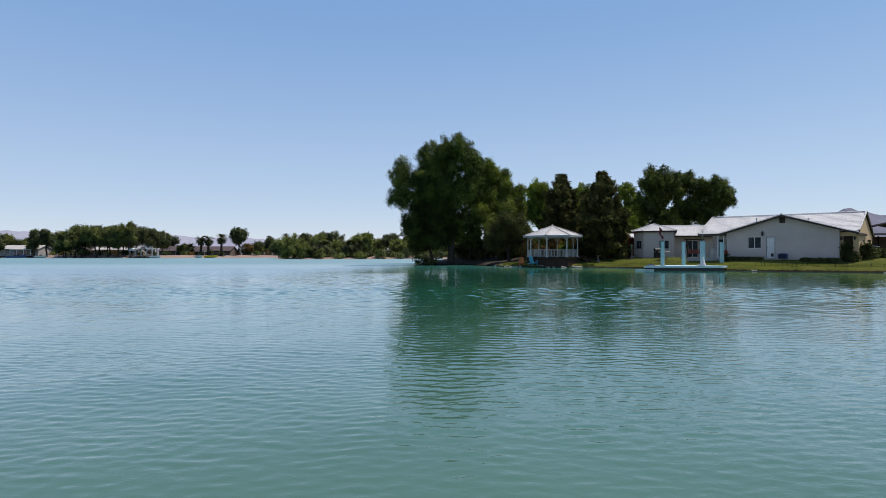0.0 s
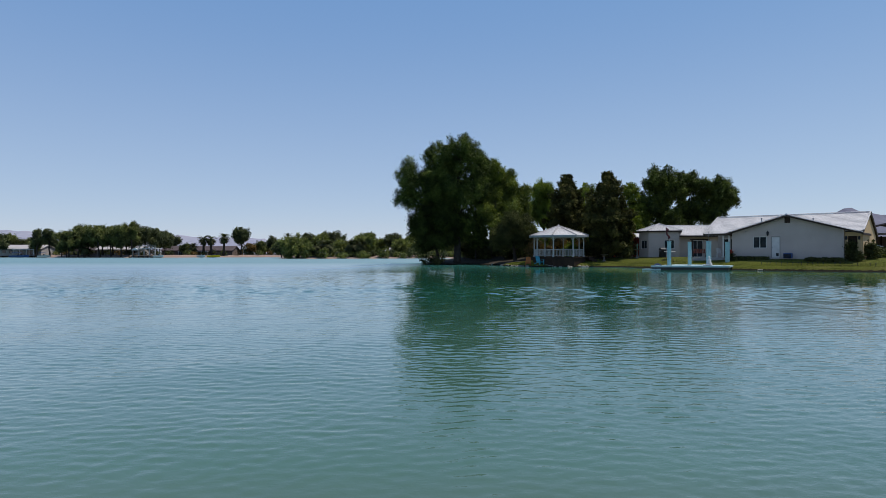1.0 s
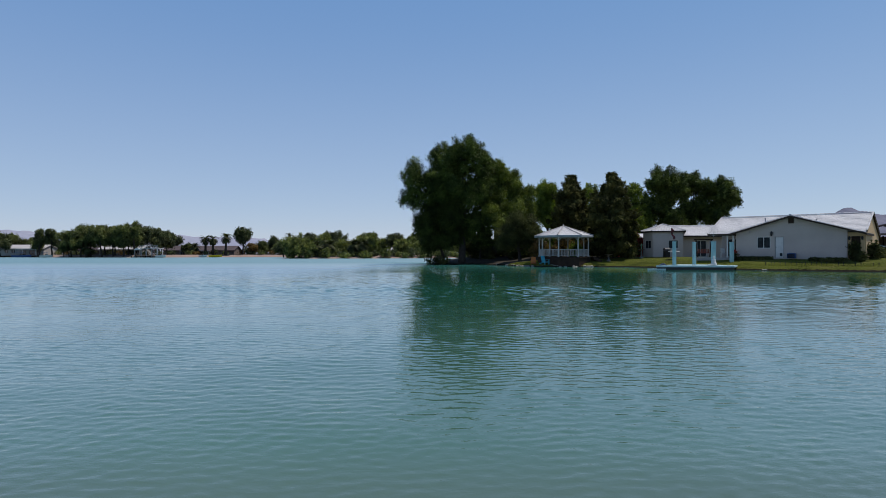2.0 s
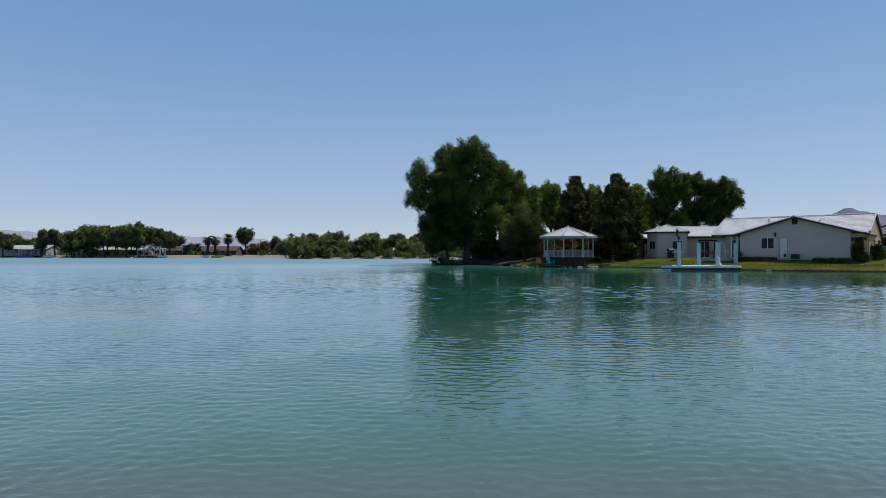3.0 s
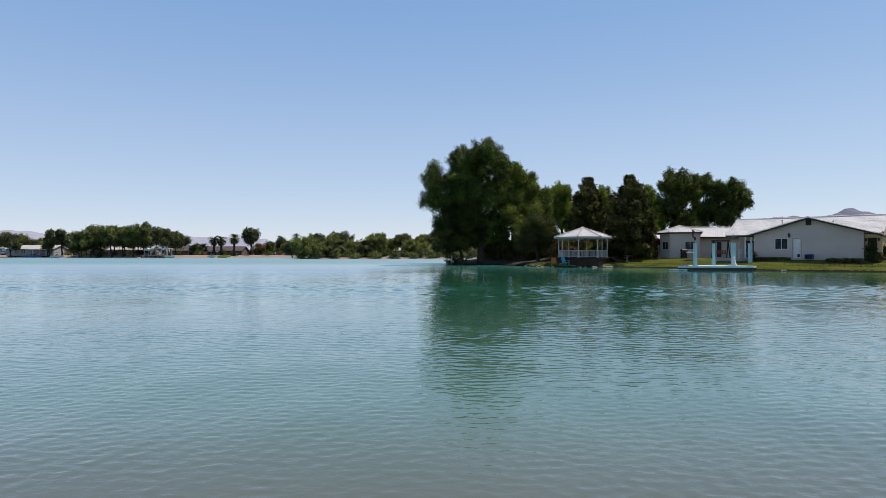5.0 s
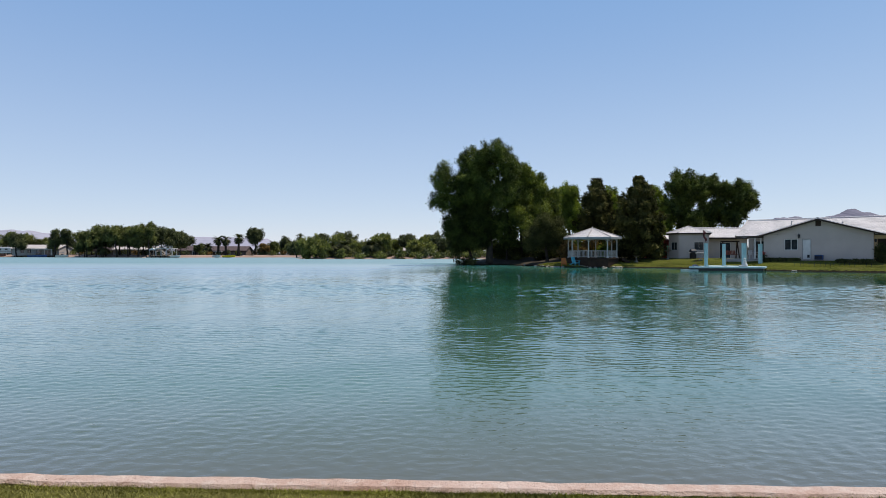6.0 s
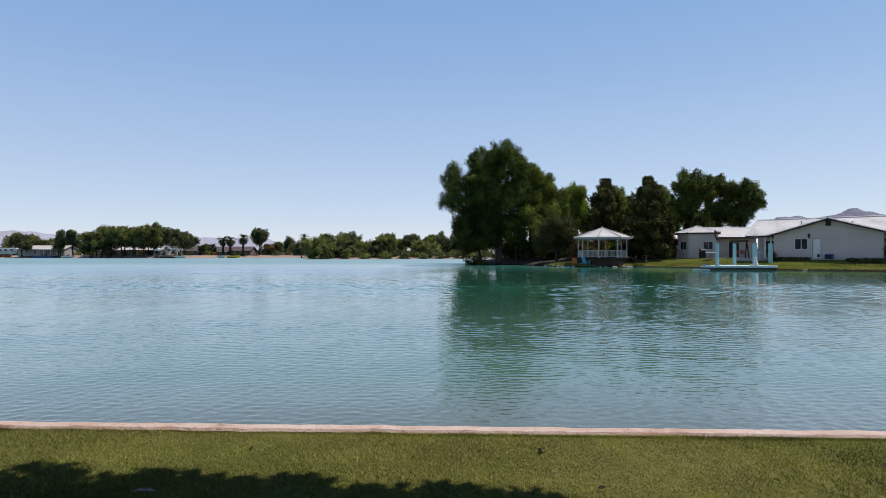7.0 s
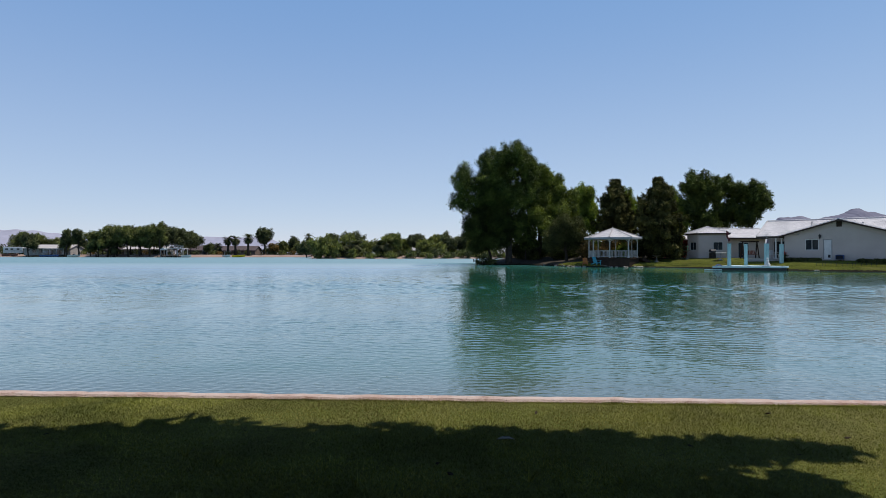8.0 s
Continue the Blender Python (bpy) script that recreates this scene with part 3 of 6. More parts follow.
def land_height(x, y):
    d = lake_distance(x, y)
    d = d + bank_wobble(x, y)
    bank = 0.13 + 0.25 * ease(d / 1.2) + 0.74 * ease(d / 7.5)
    bank = np.where(y > 150, 0.25 * ease(d / 0.8) + 0.85 * ease(d / 7.5), bank)
    z = np.where(d > 0, bank, -0.7 * ease(-d / 2.5) - 0.10)
    near = y < wall_y(x) + 0.03
    z = np.where(near, LAWN_Z, np.where((y < wall_y(x) + 6) & (x < 70), -0.7, z))
    return z


def make_ground():
    xs = np.concatenate(([-4900, -3000, -1500, -800, -500, -350], np.arange(-300, -60, 4), np.arange(-60, -12, 3), np.arange(-12, 5, 0.5), np.arange(5, 45, 0.25), np.arange(45, 62, 0.5), np.arange(62, 120, 4), [150, 200, 300, 500, 900, 1600, 3000, 4900]))
    ys = np.concatenate(([-4900, -3000, -1500, -700, -300, -120, -50, -20, -8, -4, -2.2, -1.56, -1.49, -1.44, -0.5], np.arange(2, 45, 3), np.arange(45, 82, 0.25), np.arange(82, 100, 0.5), np.arange(100, 300, 4), [320, 400, 600, 1000, 1800, 3000, 4900]))
    X, Y = np.meshgrid(xs, ys, indexing="ij")
    Y = Y + NEAR_SLOPE * (X + 7) * np.where(np.abs(X) < 400, 1, 400 / np.maximum(np.abs(X), 1))
    Z = land_height(X, Y)
    nx, ny = X.shape
    idx = np.arange(nx * ny).reshape(nx, ny)
    faces = np.stack((idx[:-1, :-1], idx[1:, :-1], idx[1:, 1:], idx[:-1, 1:]), axis=-1).reshape(-1, 4)
    me = bpy.data.meshes.new("ground")
    me.from_pydata(np.stack((X, Y, Z), axis=-1).reshape(-1, 3).tolist(), [], faces.tolist())
    for m in (SAND, LAWN, BANK_LAWN, SOIL, SHADED_MUD):
        me.materials.append(m)
    c = np.stack((X, Y), axis=-1).reshape(-1, 2)[faces].mean(axis=1)
    cx, cy = c[:, 0], c[:, 1]
    kind = np.zeros(len(faces), np.int32)
    kind[(cy < 12) & (np.abs(cx) < 150) & (cy > -120)] = 1
    kind[(cy > 20) & (cy < 74) & (cx > 5) & (cx < 90)] = 2
    kind[(cy >= 74) & (cy < 135) & (cx > -8) & (cx < 90)] = 3
    kind[(cx < 7.4 + 0.4 * np.sin(cy * 2)) & (cx > -8) & (cy > 79.5) & (cy < 100)] = 3
    kind[(cy > 70.3 + 0.5 * np.sin(cx * 1.7) + 0.3 * np.sin(cx * 4.1)) & (cy < 78) & (cx > 12) & (cx < 24)] = 3
    edge = lake_distance(cx, cy) + bank_wobble(cx, cy)
    kind[(cy > 150) & (cy < 600) & (edge > 6.0 + 1.2 * np.sin(cx * 0.21)) & (cx < 60)] = 3
    # faces that cross the waterline take the shadow-dark mud
    low = Z.reshape(-1)[faces].min(axis=1) < 0.03
    kind[((kind == 2) | (kind == 3)) & low & (cy < 135)] = 4
    me.polygons.foreach_set("material_index", kind)
    me.polygons.foreach_set("use_smooth", [True] * len(faces))
    me.update()
    return tagged(new("ground", me), "green lawns, bare soil and pale sand round a lake", "ground", kind="structure")


make_ground()


WAVE_SLOPE = 0.044


def bank_distance(x, y):
    """Metres to the wooded bank on the far side."""
    best = np.full(x.shape, 1e9)
    for (ax, ay), (bx, by) in zip(HOUSE_SHORE[8:17], HOUSE_SHORE[9:18]):
        t = np.clip(((x - ax) * (bx - ax) + (y - ay) * (by - ay)) / ((bx - ax) ** 2 + (by - ay) ** 2), 0, 1)
        best = np.minimum(best, np.hypot(x - ax - t * (bx - ax), y - ay - t * (by - ay)))
    return best


def make_lake():
    """The lake: a sheet of small peaked wind waves, calmer in the lee of the trees, over a deeper still sheet that runs in under the banks."""
    rng = np.random.default_rng(4)
    ys = np.concatenate((np.arange(-2.0, 9, 0.035), np.arange(9, 26, 0.055), np.arange(26, 46, 0.11), np.arange(46, 75, 0.24), np.arange(75, 130, 0.45), np.arange(130, 268, 1.2)))
    us = np.linspace(-0.86, 0.80, 500)
    Y, U = np.meshgrid(ys, us, indexing="ij")
    X = -4 + (Y + 12) * U
    step = np.where(Y < 9, 0.035, np.where(Y < 26, 0.055, np.where(Y < 46, 0.11, np.where(Y < 75, 0.24, np.where(Y < 130, 0.45, 1.2)))))
    patch = 0.86 + 0.20 * np.sin(0.11 * Y + 1.3 * np.sin(0.035 * X)) + 0.16 * np.sin(0.31 * Y - 0.06 * X + 2 * np.sin(0.05 * X + 0.02 * Y))
    lee = (1 - 0.40 * ease((40 - bank_distance(X, Y)) / 26)) * (1 + 0.25 * ease((18 - Y) / 14) + 0.55 * ease((8 - Y) / 8))
    middling = 1.45 * lee * ease((Y - 9) / 18)
    swell = lee * (0.14 + 0.70 * ease((Y - 55) / 55))
    Z = np.zeros_like(X)
    for count, shortest, longest, weight in ((26, 0.09, 0.20, 1.35 * lee), (16, 0.18, 0.32, 1.15 * lee * ease((Y - 1) / 9)), (18, 0.38, 0.90, middling), (10, 1.3, 6.0, swell)):
        for k in range(count):
            length = shortest * (longest / shortest) ** (k / (count - 1)) * rng.uniform(0.92, 1.08)
            way = math.radians(rng.normal(4, 66))
            freq = math.tau / length
            across = (Y + 12) * 0.0033 * abs(math.sin(way))
            keep = np.clip(length / (3.0 * np.maximum(step, across)) - 0.6, 0, 1)
            bend = 1.5 * np.sin(1.1 / length * X + 0.3 * Y + k) + 1.1 * np.sin(0.5 / length * Y - 0.6 / length * X + 2.1 * k)
            phase = freq * (math.sin(way) * X + math.cos(way) * Y) + bend + rng.uniform(0, math.tau)
            Z += keep * weight * patch * WAVE_SLOPE * math.sqrt(2 / count) / freq * (np.cos(phase) + 0.24 * np.cos(2 * phase))
    n, m = X.shape
    flat = [(-330, -20), (105, -20), (105, 275), (-330, 275)]
    co = np.concatenate((np.stack((X, Y, Z), -1).reshape(-1, 3), np.array([(x, y, -0.14) for x, y in flat])))
    idx = np.arange(n * m).reshape(n, m)
    quads = np.stack((idx[:-1, :-1], idx[:-1, 1:], idx[1:, 1:], idx[1:, :-1]), -1).reshape(-1, 4)
    quads = np.concatenate((quads, [[n * m, n * m + 1, n * m + 2, n * m + 3]])).astype(np.int32)
    me = bpy.data.meshes.new("water")
    me.vertices.add(len(co))
    me.vertices.foreach_set("co", co.astype(np.float32).ravel())
    me.loops.add(quads.size)
    me.loops.foreach_set("vertex_index", quads.ravel())
    me.polygons.add(len(quads))
    me.polygons.foreach_set("loop_start", np.arange(0, quads.size, 4, dtype=np.int32))
    me.polygons.foreach_set("use_smooth", np.ones(len(quads), bool))
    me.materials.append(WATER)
    me.update(calc_edges=True)
    tagged(new("water", me), "rippled milky turquoise lake water", "lake", kind="structure")


make_lake()


def make_seawall():
    """A low wall of pinkish concrete along the near lawn, cast in lengths, its top worn and chipped."""
    rng = np.random.default_rng(3)
    e = thing("seawall", (0, 0, 0), 0, "low weathered pinkish concrete lake wall beside the lawn", "wall", kind="structure")
    x = -60.0
    turn = math.degrees(math.atan(NEAR_SLOPE))
    while x < 45:
        span = rng.uniform(1.7, 2.4) if -16 < x < 2 else 8.0
        bm = bmesh.new()
        steps = max(3, int(span / 0.05)) if span < 5 else 3
        rows = []
        for i in range(steps + 1):
            px = x + 0.0006 + (span - 0.0012) * i / steps
            py = wall_y(px)
            f, k, t = (a * (noise.noise(Vector((px * 5.0, s, 0))) + 0.6 * noise.noise(Vector((px * 17.0, s, 4)))) for a, s in ((0.012, 1.0), (0.014, 7.0), (0.005, 13.0)))
            top = LAWN_Z + 0.016 + t
            rows.append([bm.verts.new((px, py + q[0], q[1])) for q in ((0.028 + k, -0.7), (0.028 + k, top - 0.012), (0.040 + k, top), (0.098 + f, top + 0.002), (0.112 + f, top - 0.014), (0.118, -0.7))])
        for a, b in zip(rows, rows[1:]):
            for q in range(5):
                bm.faces.new((a[q], b[q], b[q + 1], a[q + 1]))
        bm.faces.new(rows[0])
        bm.faces.new(rows[-1][::-1])
        part("slab", bm, CONCRETE, e)
        x += span


make_seawall()


def make_hills(name, y, ridge, material, label, seed, depth=900):
    """A range of far hills: a ridge line from (x, height) pairs, with spurs falling towards the plain."""
    rng = np.random.default_rng(seed)
    px, ph = zip(*ridge)
    xs = np.linspace(px[0], px[-1], 160)
    h = np.interp(xs, px, ph)
    h = h * (1 + 0.03 * np.sin(xs * 0.013) + 0.02 * np.sin(xs * 0.037 + 1)) + rng.normal(0, 1.0, len(xs))
    verts, faces, rows = [], [], 9
    for j in range(rows):
        f = j / (rows - 1)
        spur = 1 + 0.25 * np.sin(xs * 0.012 + j) * f * (1 - f) * 4
        for x, hh, s in zip(xs, h, spur):
            verts.append((x, y - depth * f, max(0, hh) * (1 - f) ** 1.3 * s - 3))
    n = len(xs)
    faces = [(j * n + i, j * n + i + 1, (j + 1) * n + i + 1, (j + 1) * n + i) for j in range(rows - 1) for i in range(n - 1)]
    ob = new(name, mesh_of(name, verts, faces, material))
    tagged(ob, label, "hills", kind="structure")


make_hills("backdrop", 4000, [(2130, 0), (2185, 200), (2230, 252), (2290, 272), (2380, 266), (2480, 240), (2570, 250), (2660, 285), (2735, 318), (2785, 330), (2840, 306), (2920, 275), (3050, 262), (3300, 235), (3700, 200), (4200, 90)], HILL, "bare desert hills in the distance, haze-tinted purple-brown", 5)
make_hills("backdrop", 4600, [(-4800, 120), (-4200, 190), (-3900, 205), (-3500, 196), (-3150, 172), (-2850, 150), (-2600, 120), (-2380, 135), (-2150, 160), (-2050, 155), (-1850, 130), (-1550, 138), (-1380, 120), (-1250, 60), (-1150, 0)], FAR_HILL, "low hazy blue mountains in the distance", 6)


# ---- the house ----
HOUSE_TURN = -42.0
house = thing("house", (31.4, 55.0, 0), HOUSE_TURN, "single-storey pale stucco house with white tiled roofs beside the lawn", "house")
TO_HOUSE = pose(31.4, 55.0, 0, 0, 0, HOUSE_TURN).inverted()
FLOOR_Z = 1.12


def window(parent, x0, x1, z0, z1, y, m=None, bars=1, frame_mat=WHITE, name="window"):
    """A framed sliding window set back in its opening: frame, mullion and panes."""
    bm = bmesh.new()
    t = 0.055
    for a in ((x0 + t / 2, (z0 + z1) / 2, t, z1 - z0), (x1 - t / 2, (z0 + z1) / 2, t, z1 - z0), ((x0 + x1) / 2, z0 + t / 2, x1 - x0 - 2 * t, t), ((x0 + x1) / 2, z1 - t / 2, x1 - x0 - 2 * t, t)):
        box(bm, (a[0], y + 0.06, a[1]), (a[2], 0.07, a[3]))
    for k in range(bars):
        x = x0 + (x1 - x0) * (k + 1) / (bars + 1)
        box(bm, (x, y + 0.055, (z0 + z1) / 2), (0.06, 0.06, z1 - z0 - 2 * t))
    w = part(name, bm, frame_mat, parent, "white-framed sliding window", m)
    for k in range(bars + 1):
        a, b = x0 + t + (x1 - x0 - 2 * t) * k / (bars + 1), x0 + t + (x1 - x0 - 2 * t) * (k + 1) / (bars + 1)
        part("pane", boxed(((a + b) / 2, y + 0.075 + 0.01 * k, (z0 + z1) / 2), (b - a, 0.012, z1 - z0 - 2 * t)), GLASS, w, "", m)
    return w


def make_wing():
    """The gabled wing that faces the lake."""
    door, win = (-1.40, -0.60, FLOOR_Z, 3.17), (-2.98, -1.78, 2.04, 3.17)
    bm = bmesh.new()
    wall_with_openings(bm, -4.9, 4.47, FLOOR_Z - 0.3, 3.4, 0, 0.2, [door, win, (0, 0, 3.4, 3.4)])
    for v in bm.verts:
        if v.co.z > 3.39:
            v.co.z = 5.02 - 0.302 * abs(v.co.x)
    part("wall", bm, STUCCO, house)
    for u in (4.37, -4.8):
        part("wall", boxed((u, 2.72, 2.2), (0.2, 5.0, 2.8)), CREAM, house)
    window(house, *win, 0)
    part("curtain", boxed((-2.10, 0.16, 2.6), (0.56, 0.02, 1.08)), FAR_WALL, house, "pale grey curtain behind the glass")
    bm = bmesh.new()
    z0, z1 = door[2], door[3]
    for x in (door[0] + 0.03, door[1] - 0.03):
        box(bm, (x, 0.05, (z0 + z1) / 2), (0.06, 0.14, z1 - z0))
    box(bm, ((door[0] + door[1]) / 2, 0.05, z1 - 0.03), (door[1] - door[0] - 0.12, 0.14, 0.06))
    part("door_frame", bm, FAR_WALL, house)
    leaf = part("door", boxed(((door[0] + door[1]) / 2, 0.06, (z0 + z1 - 0.06) / 2), (door[1] - door[0] - 0.13, 0.05, z1 - z0 - 0.08), bevel=0.008), WHITE, house, "white side door with a black pet flap")
    part("pet_flap", boxed((-0.86, 0.028, z0 + 0.3), (0.22, 0.02, 0.30), bevel=0.005), BLACK, leaf)
    bm = bmesh.new()
    lathe(bm, [(0.02, 0), (0.035, 0.02), (0.035, 0.06), (0.02, 0.075)], (-1.28, 0.0, z0 + 0.98), 8)
    part("door_handle", bm, GREY, leaf)
    bm = bmesh.new()
    box(bm, (0, -0.03, 4.72), (0.46, 0.06, 0.62))
    vent = part("gable_vent", bm, DARK_WOOD, house)
    for k in range(7):
        part("slat", boxed((0, -0.065, 4.47 + 0.08 * k), (0.40, 0.03, 0.05), rx=30), FASCIA, vent)
    # wall lantern
    bm = bmesh.new()
    lathe(bm, [(0.03, 0.0), (0.08, 0.06), (0.11, 0.3), (0.13, 0.32), (0.05, 0.42), (0.015, 0.5)], (-1.66, -0.14, 3.22), 8)
    box(bm, (-1.66, -0.05, 3.5), (0.08, 0.10, 0.22))
    part("wall_lantern", bm, BLACK, house, "dark lantern lamp")
    part("sensor_lamp", lathe(bmesh.new(), [(0.03, 0), (0.06, 0.03), (0.06, 0.10), (0.02, 0.12)], (-3.6, -0.08, 3.62), 8), GREY, house)
    # roof: deck, tiles, dark rake boards
    for sgn, reach in ((-1, 5.4), (1, 5.9)):
        low = 5.10 - 0.30 * reach
        bm = bmesh.new()
        prism(bm, [(0, 5.10), (sgn * reach, low), (sgn * reach, low - 0.09), (0, 5.01)], -0.45, 5.0)
        part("roof_deck", bm, FASCIA, house)
        bm = bmesh.new()
        prism(bm, [(0, 5.14), (sgn * (reach + 0.02), low + 0.04), (sgn * (reach + 0.02), low - 0.11), (0, 4.98)], -0.50, -0.453)
        part("rake_board", bm, FASCIA, house, "dark brown rake board")
        part("eave_board", boxed((sgn * (reach + 0.03), 2.25, low - 0.06), (0.04, 5.4, 0.18)), FASCIA, house)
        slope = Vector((-sgn, 0, 0.30)).normalized()
        length = reach * math.hypot(1, 0.30)
        tiles("roof_tiles", (sgn * reach, 0, low + 0.01), (0, 1, 0), slope, length, lambda s: -0.47, lambda s: 4.9, house, TILE, random.Random(11 + sgn))
        caps("rake_tiles", (sgn * reach, -0.46, low + 0.03), (0, -0.46, 5.13), house, TILE, random.Random(15 + sgn), 0.075, 0.36)
    caps("ridge_tiles", (0, -0.5, 5.13), (0, 4.8, 5.13), house, TILE, random.Random(20))
    # the side entrance under the eave
    bm = bmesh.new()
    wall_with_openings(bm, 4.48, 5.7, FLOOR_Z - 0.3, 3.45, 0.25, 0.14, [(4.72, 5.42, FLOOR_Z, 3.1)])
    part("wall", bm, CREAM, house)
    part("side_door", boxed((5.07, 0.34, (FLOOR_Z + 3.1) / 2), (0.68, 0.05, 3.08 - FLOOR_Z), bevel=0.008), DARK_WOOD, house, "dark side door")
    for u in (4.6, 5.56):
        part("wall_lantern", lathe(bmesh.new(), [(0.03, 0.0), (0.08, 0.05), (0.10, 0.25), (0.04, 0.34)], (u, 0.14, 2.75), 8), BLACK, house)


make_wing()


def make_main():
    """The long main roof behind the wing, gabled at both ends, and the walls below it."""
    r0, r1, ridge_v, ridge_z = -7.6, 5.9, 4.6, 5.36
    front_v, front_z, back_v, back_z = -0.05, 3.52, 10.2, 3.16
    pf, pb = (ridge_z - front_z) / (ridge_v - front_v), (ridge_z - back_z) / (back_v - ridge_v)
    for v, z, sgn, seed in ((front_v, front_z, -1, 31), (back_v, back_z, 1, 33)):
        for a, b in ((r0, -4.95), (-4.95, 4.55), (4.55, r1)) if sgn < 0 else ((r0, r1),):
            start = 0.3 if sgn < 0 and a == -4.95 else v
            low = z + (start - v) * pf if sgn < 0 else z
            bm = bmesh.new()
            prism(bm, [(ridge_v, ridge_z), (start, low), (start, low - 0.09), (ridge_v, ridge_z - 0.09)], a, b, "x")
            part("roof_deck", bm, FASCIA, house)
            up = Vector((0, ridge_v - start, ridge_z - low))
            tiles("roof_tiles", (0, start, low + 0.01), (1, 0, 0), up, up.length, lambda s: a, lambda s: b, house, TILE, random.Random(seed))
        for u in (r0 - 0.024, r1 + 0.024):
            bm = bmesh.new()
            prism(bm, [(ridge_v, ridge_z + 0.05), (v, z + 0.05), (v, z - 0.11), (ridge_v, ridge_z - 0.11)], u - 0.022, u + 0.022, "x")
            part("rake_board", bm, FASCIA, house)
            caps("rake_tiles", (u, v, z + 0.04), (u, ridge_v, ridge_z + 0.04), house, TILE, random.Random(seed + 1), 0.075, 0.36)
        part("eave_board", boxed(((r0 + r1) / 2 if sgn > 0 else (r0 - 5.0) / 2, v + sgn * 0.024, z - 0.08), ((r1 - r0) if sgn > 0 else (-5.0 - r0), 0.04, 0.2)), FASCIA, house)
    caps("ridge_tiles", (r0, ridge_v, ridge_z + 0.02), (r1, ridge_v, ridge_z + 0.02), house, TILE, random.Random(37))
    # right end wall, in the sun, with a window and the entry's dark recess
    bm = bmesh.new()
    prism(bm, [(0.40, FLOOR_Z - 0.3), (9.7, FLOOR_Z - 0.3), (9.7, 3.25), (ridge_v, ridge_z - 0.14), (0.4, 3.5)], 5.62, 5.82, "x")
    part("wall", bm, CREAM, house, "sunlit cream gable wall")
    part("wall", boxed((0, 9.6, 2.1), (10.4, 0.2, 2.6)), STUCCO, house)
    part("end_window", boxed((5.84, 7.6, 2.1), (0.04, 1.0, 1.6)), GLASS, house)
    # patio: back wall, floor slab, posts under the eave
    bm = bmesh.new()
    wall_with_openings(bm, -7.2, -4.9, FLOOR_Z - 0.3, 3.9, 3.2, 0.2, [(-6.7, -5.2, FLOOR_Z, 3.1)])
    part("wall", bm, STUCCO, house)
    part("wall", boxed((-7.1, 6.5, 2.3), (0.2, 6.2, 3.0)), STUCCO, house)
    window(house, -6.7, -5.2, FLOOR_Z, 3.1, 3.2, name="sliding_door")
    bm = bmesh.new()
    prism(bm, [(3.4, 3.6), (9.6, 3.2), (ridge_v, ridge_z - 0.25)], -7.2, -7.0, "x")
    part("gable", bm, STUCCO, house)
    part("patio_slab", boxed((-6.9, 1.75, FLOOR_Z - 0.28), (4.0, 2.9, 0.60)), FAR_WALL, house)
    for u in (-5.75, -5.2):
        bm = bmesh.new()
        box(bm, (u, 0.15, (FLOOR_Z + 3.36) / 2), (0.12, 0.12, 3.36 - FLOOR_Z), bevel=0.012)
        box(bm, (u, 0.15, 3.33), (0.18, 0.18, 0.08))
        box(bm, (u, 0.15, FLOOR_Z + 0.08), (0.18, 0.18, 0.12))
        part("patio_post", bm, WHITE, house, "white patio post")
    part("beam", boxed((-6.3, 0.15, 3.40), (2.5, 0.14, 0.12)), WHITE, house)
    for u, v in ((-2.9, 2.9), (1.7, 2.3)):
        part("vent_pipe", lathe(bmesh.new(), [(0.05, 0), (0.05, 0.36), (0.08, 0.37), (0.08, 0.44)], (u, v, front_z + pf * (v - front_v)), 8), GREY, house)


make_main()


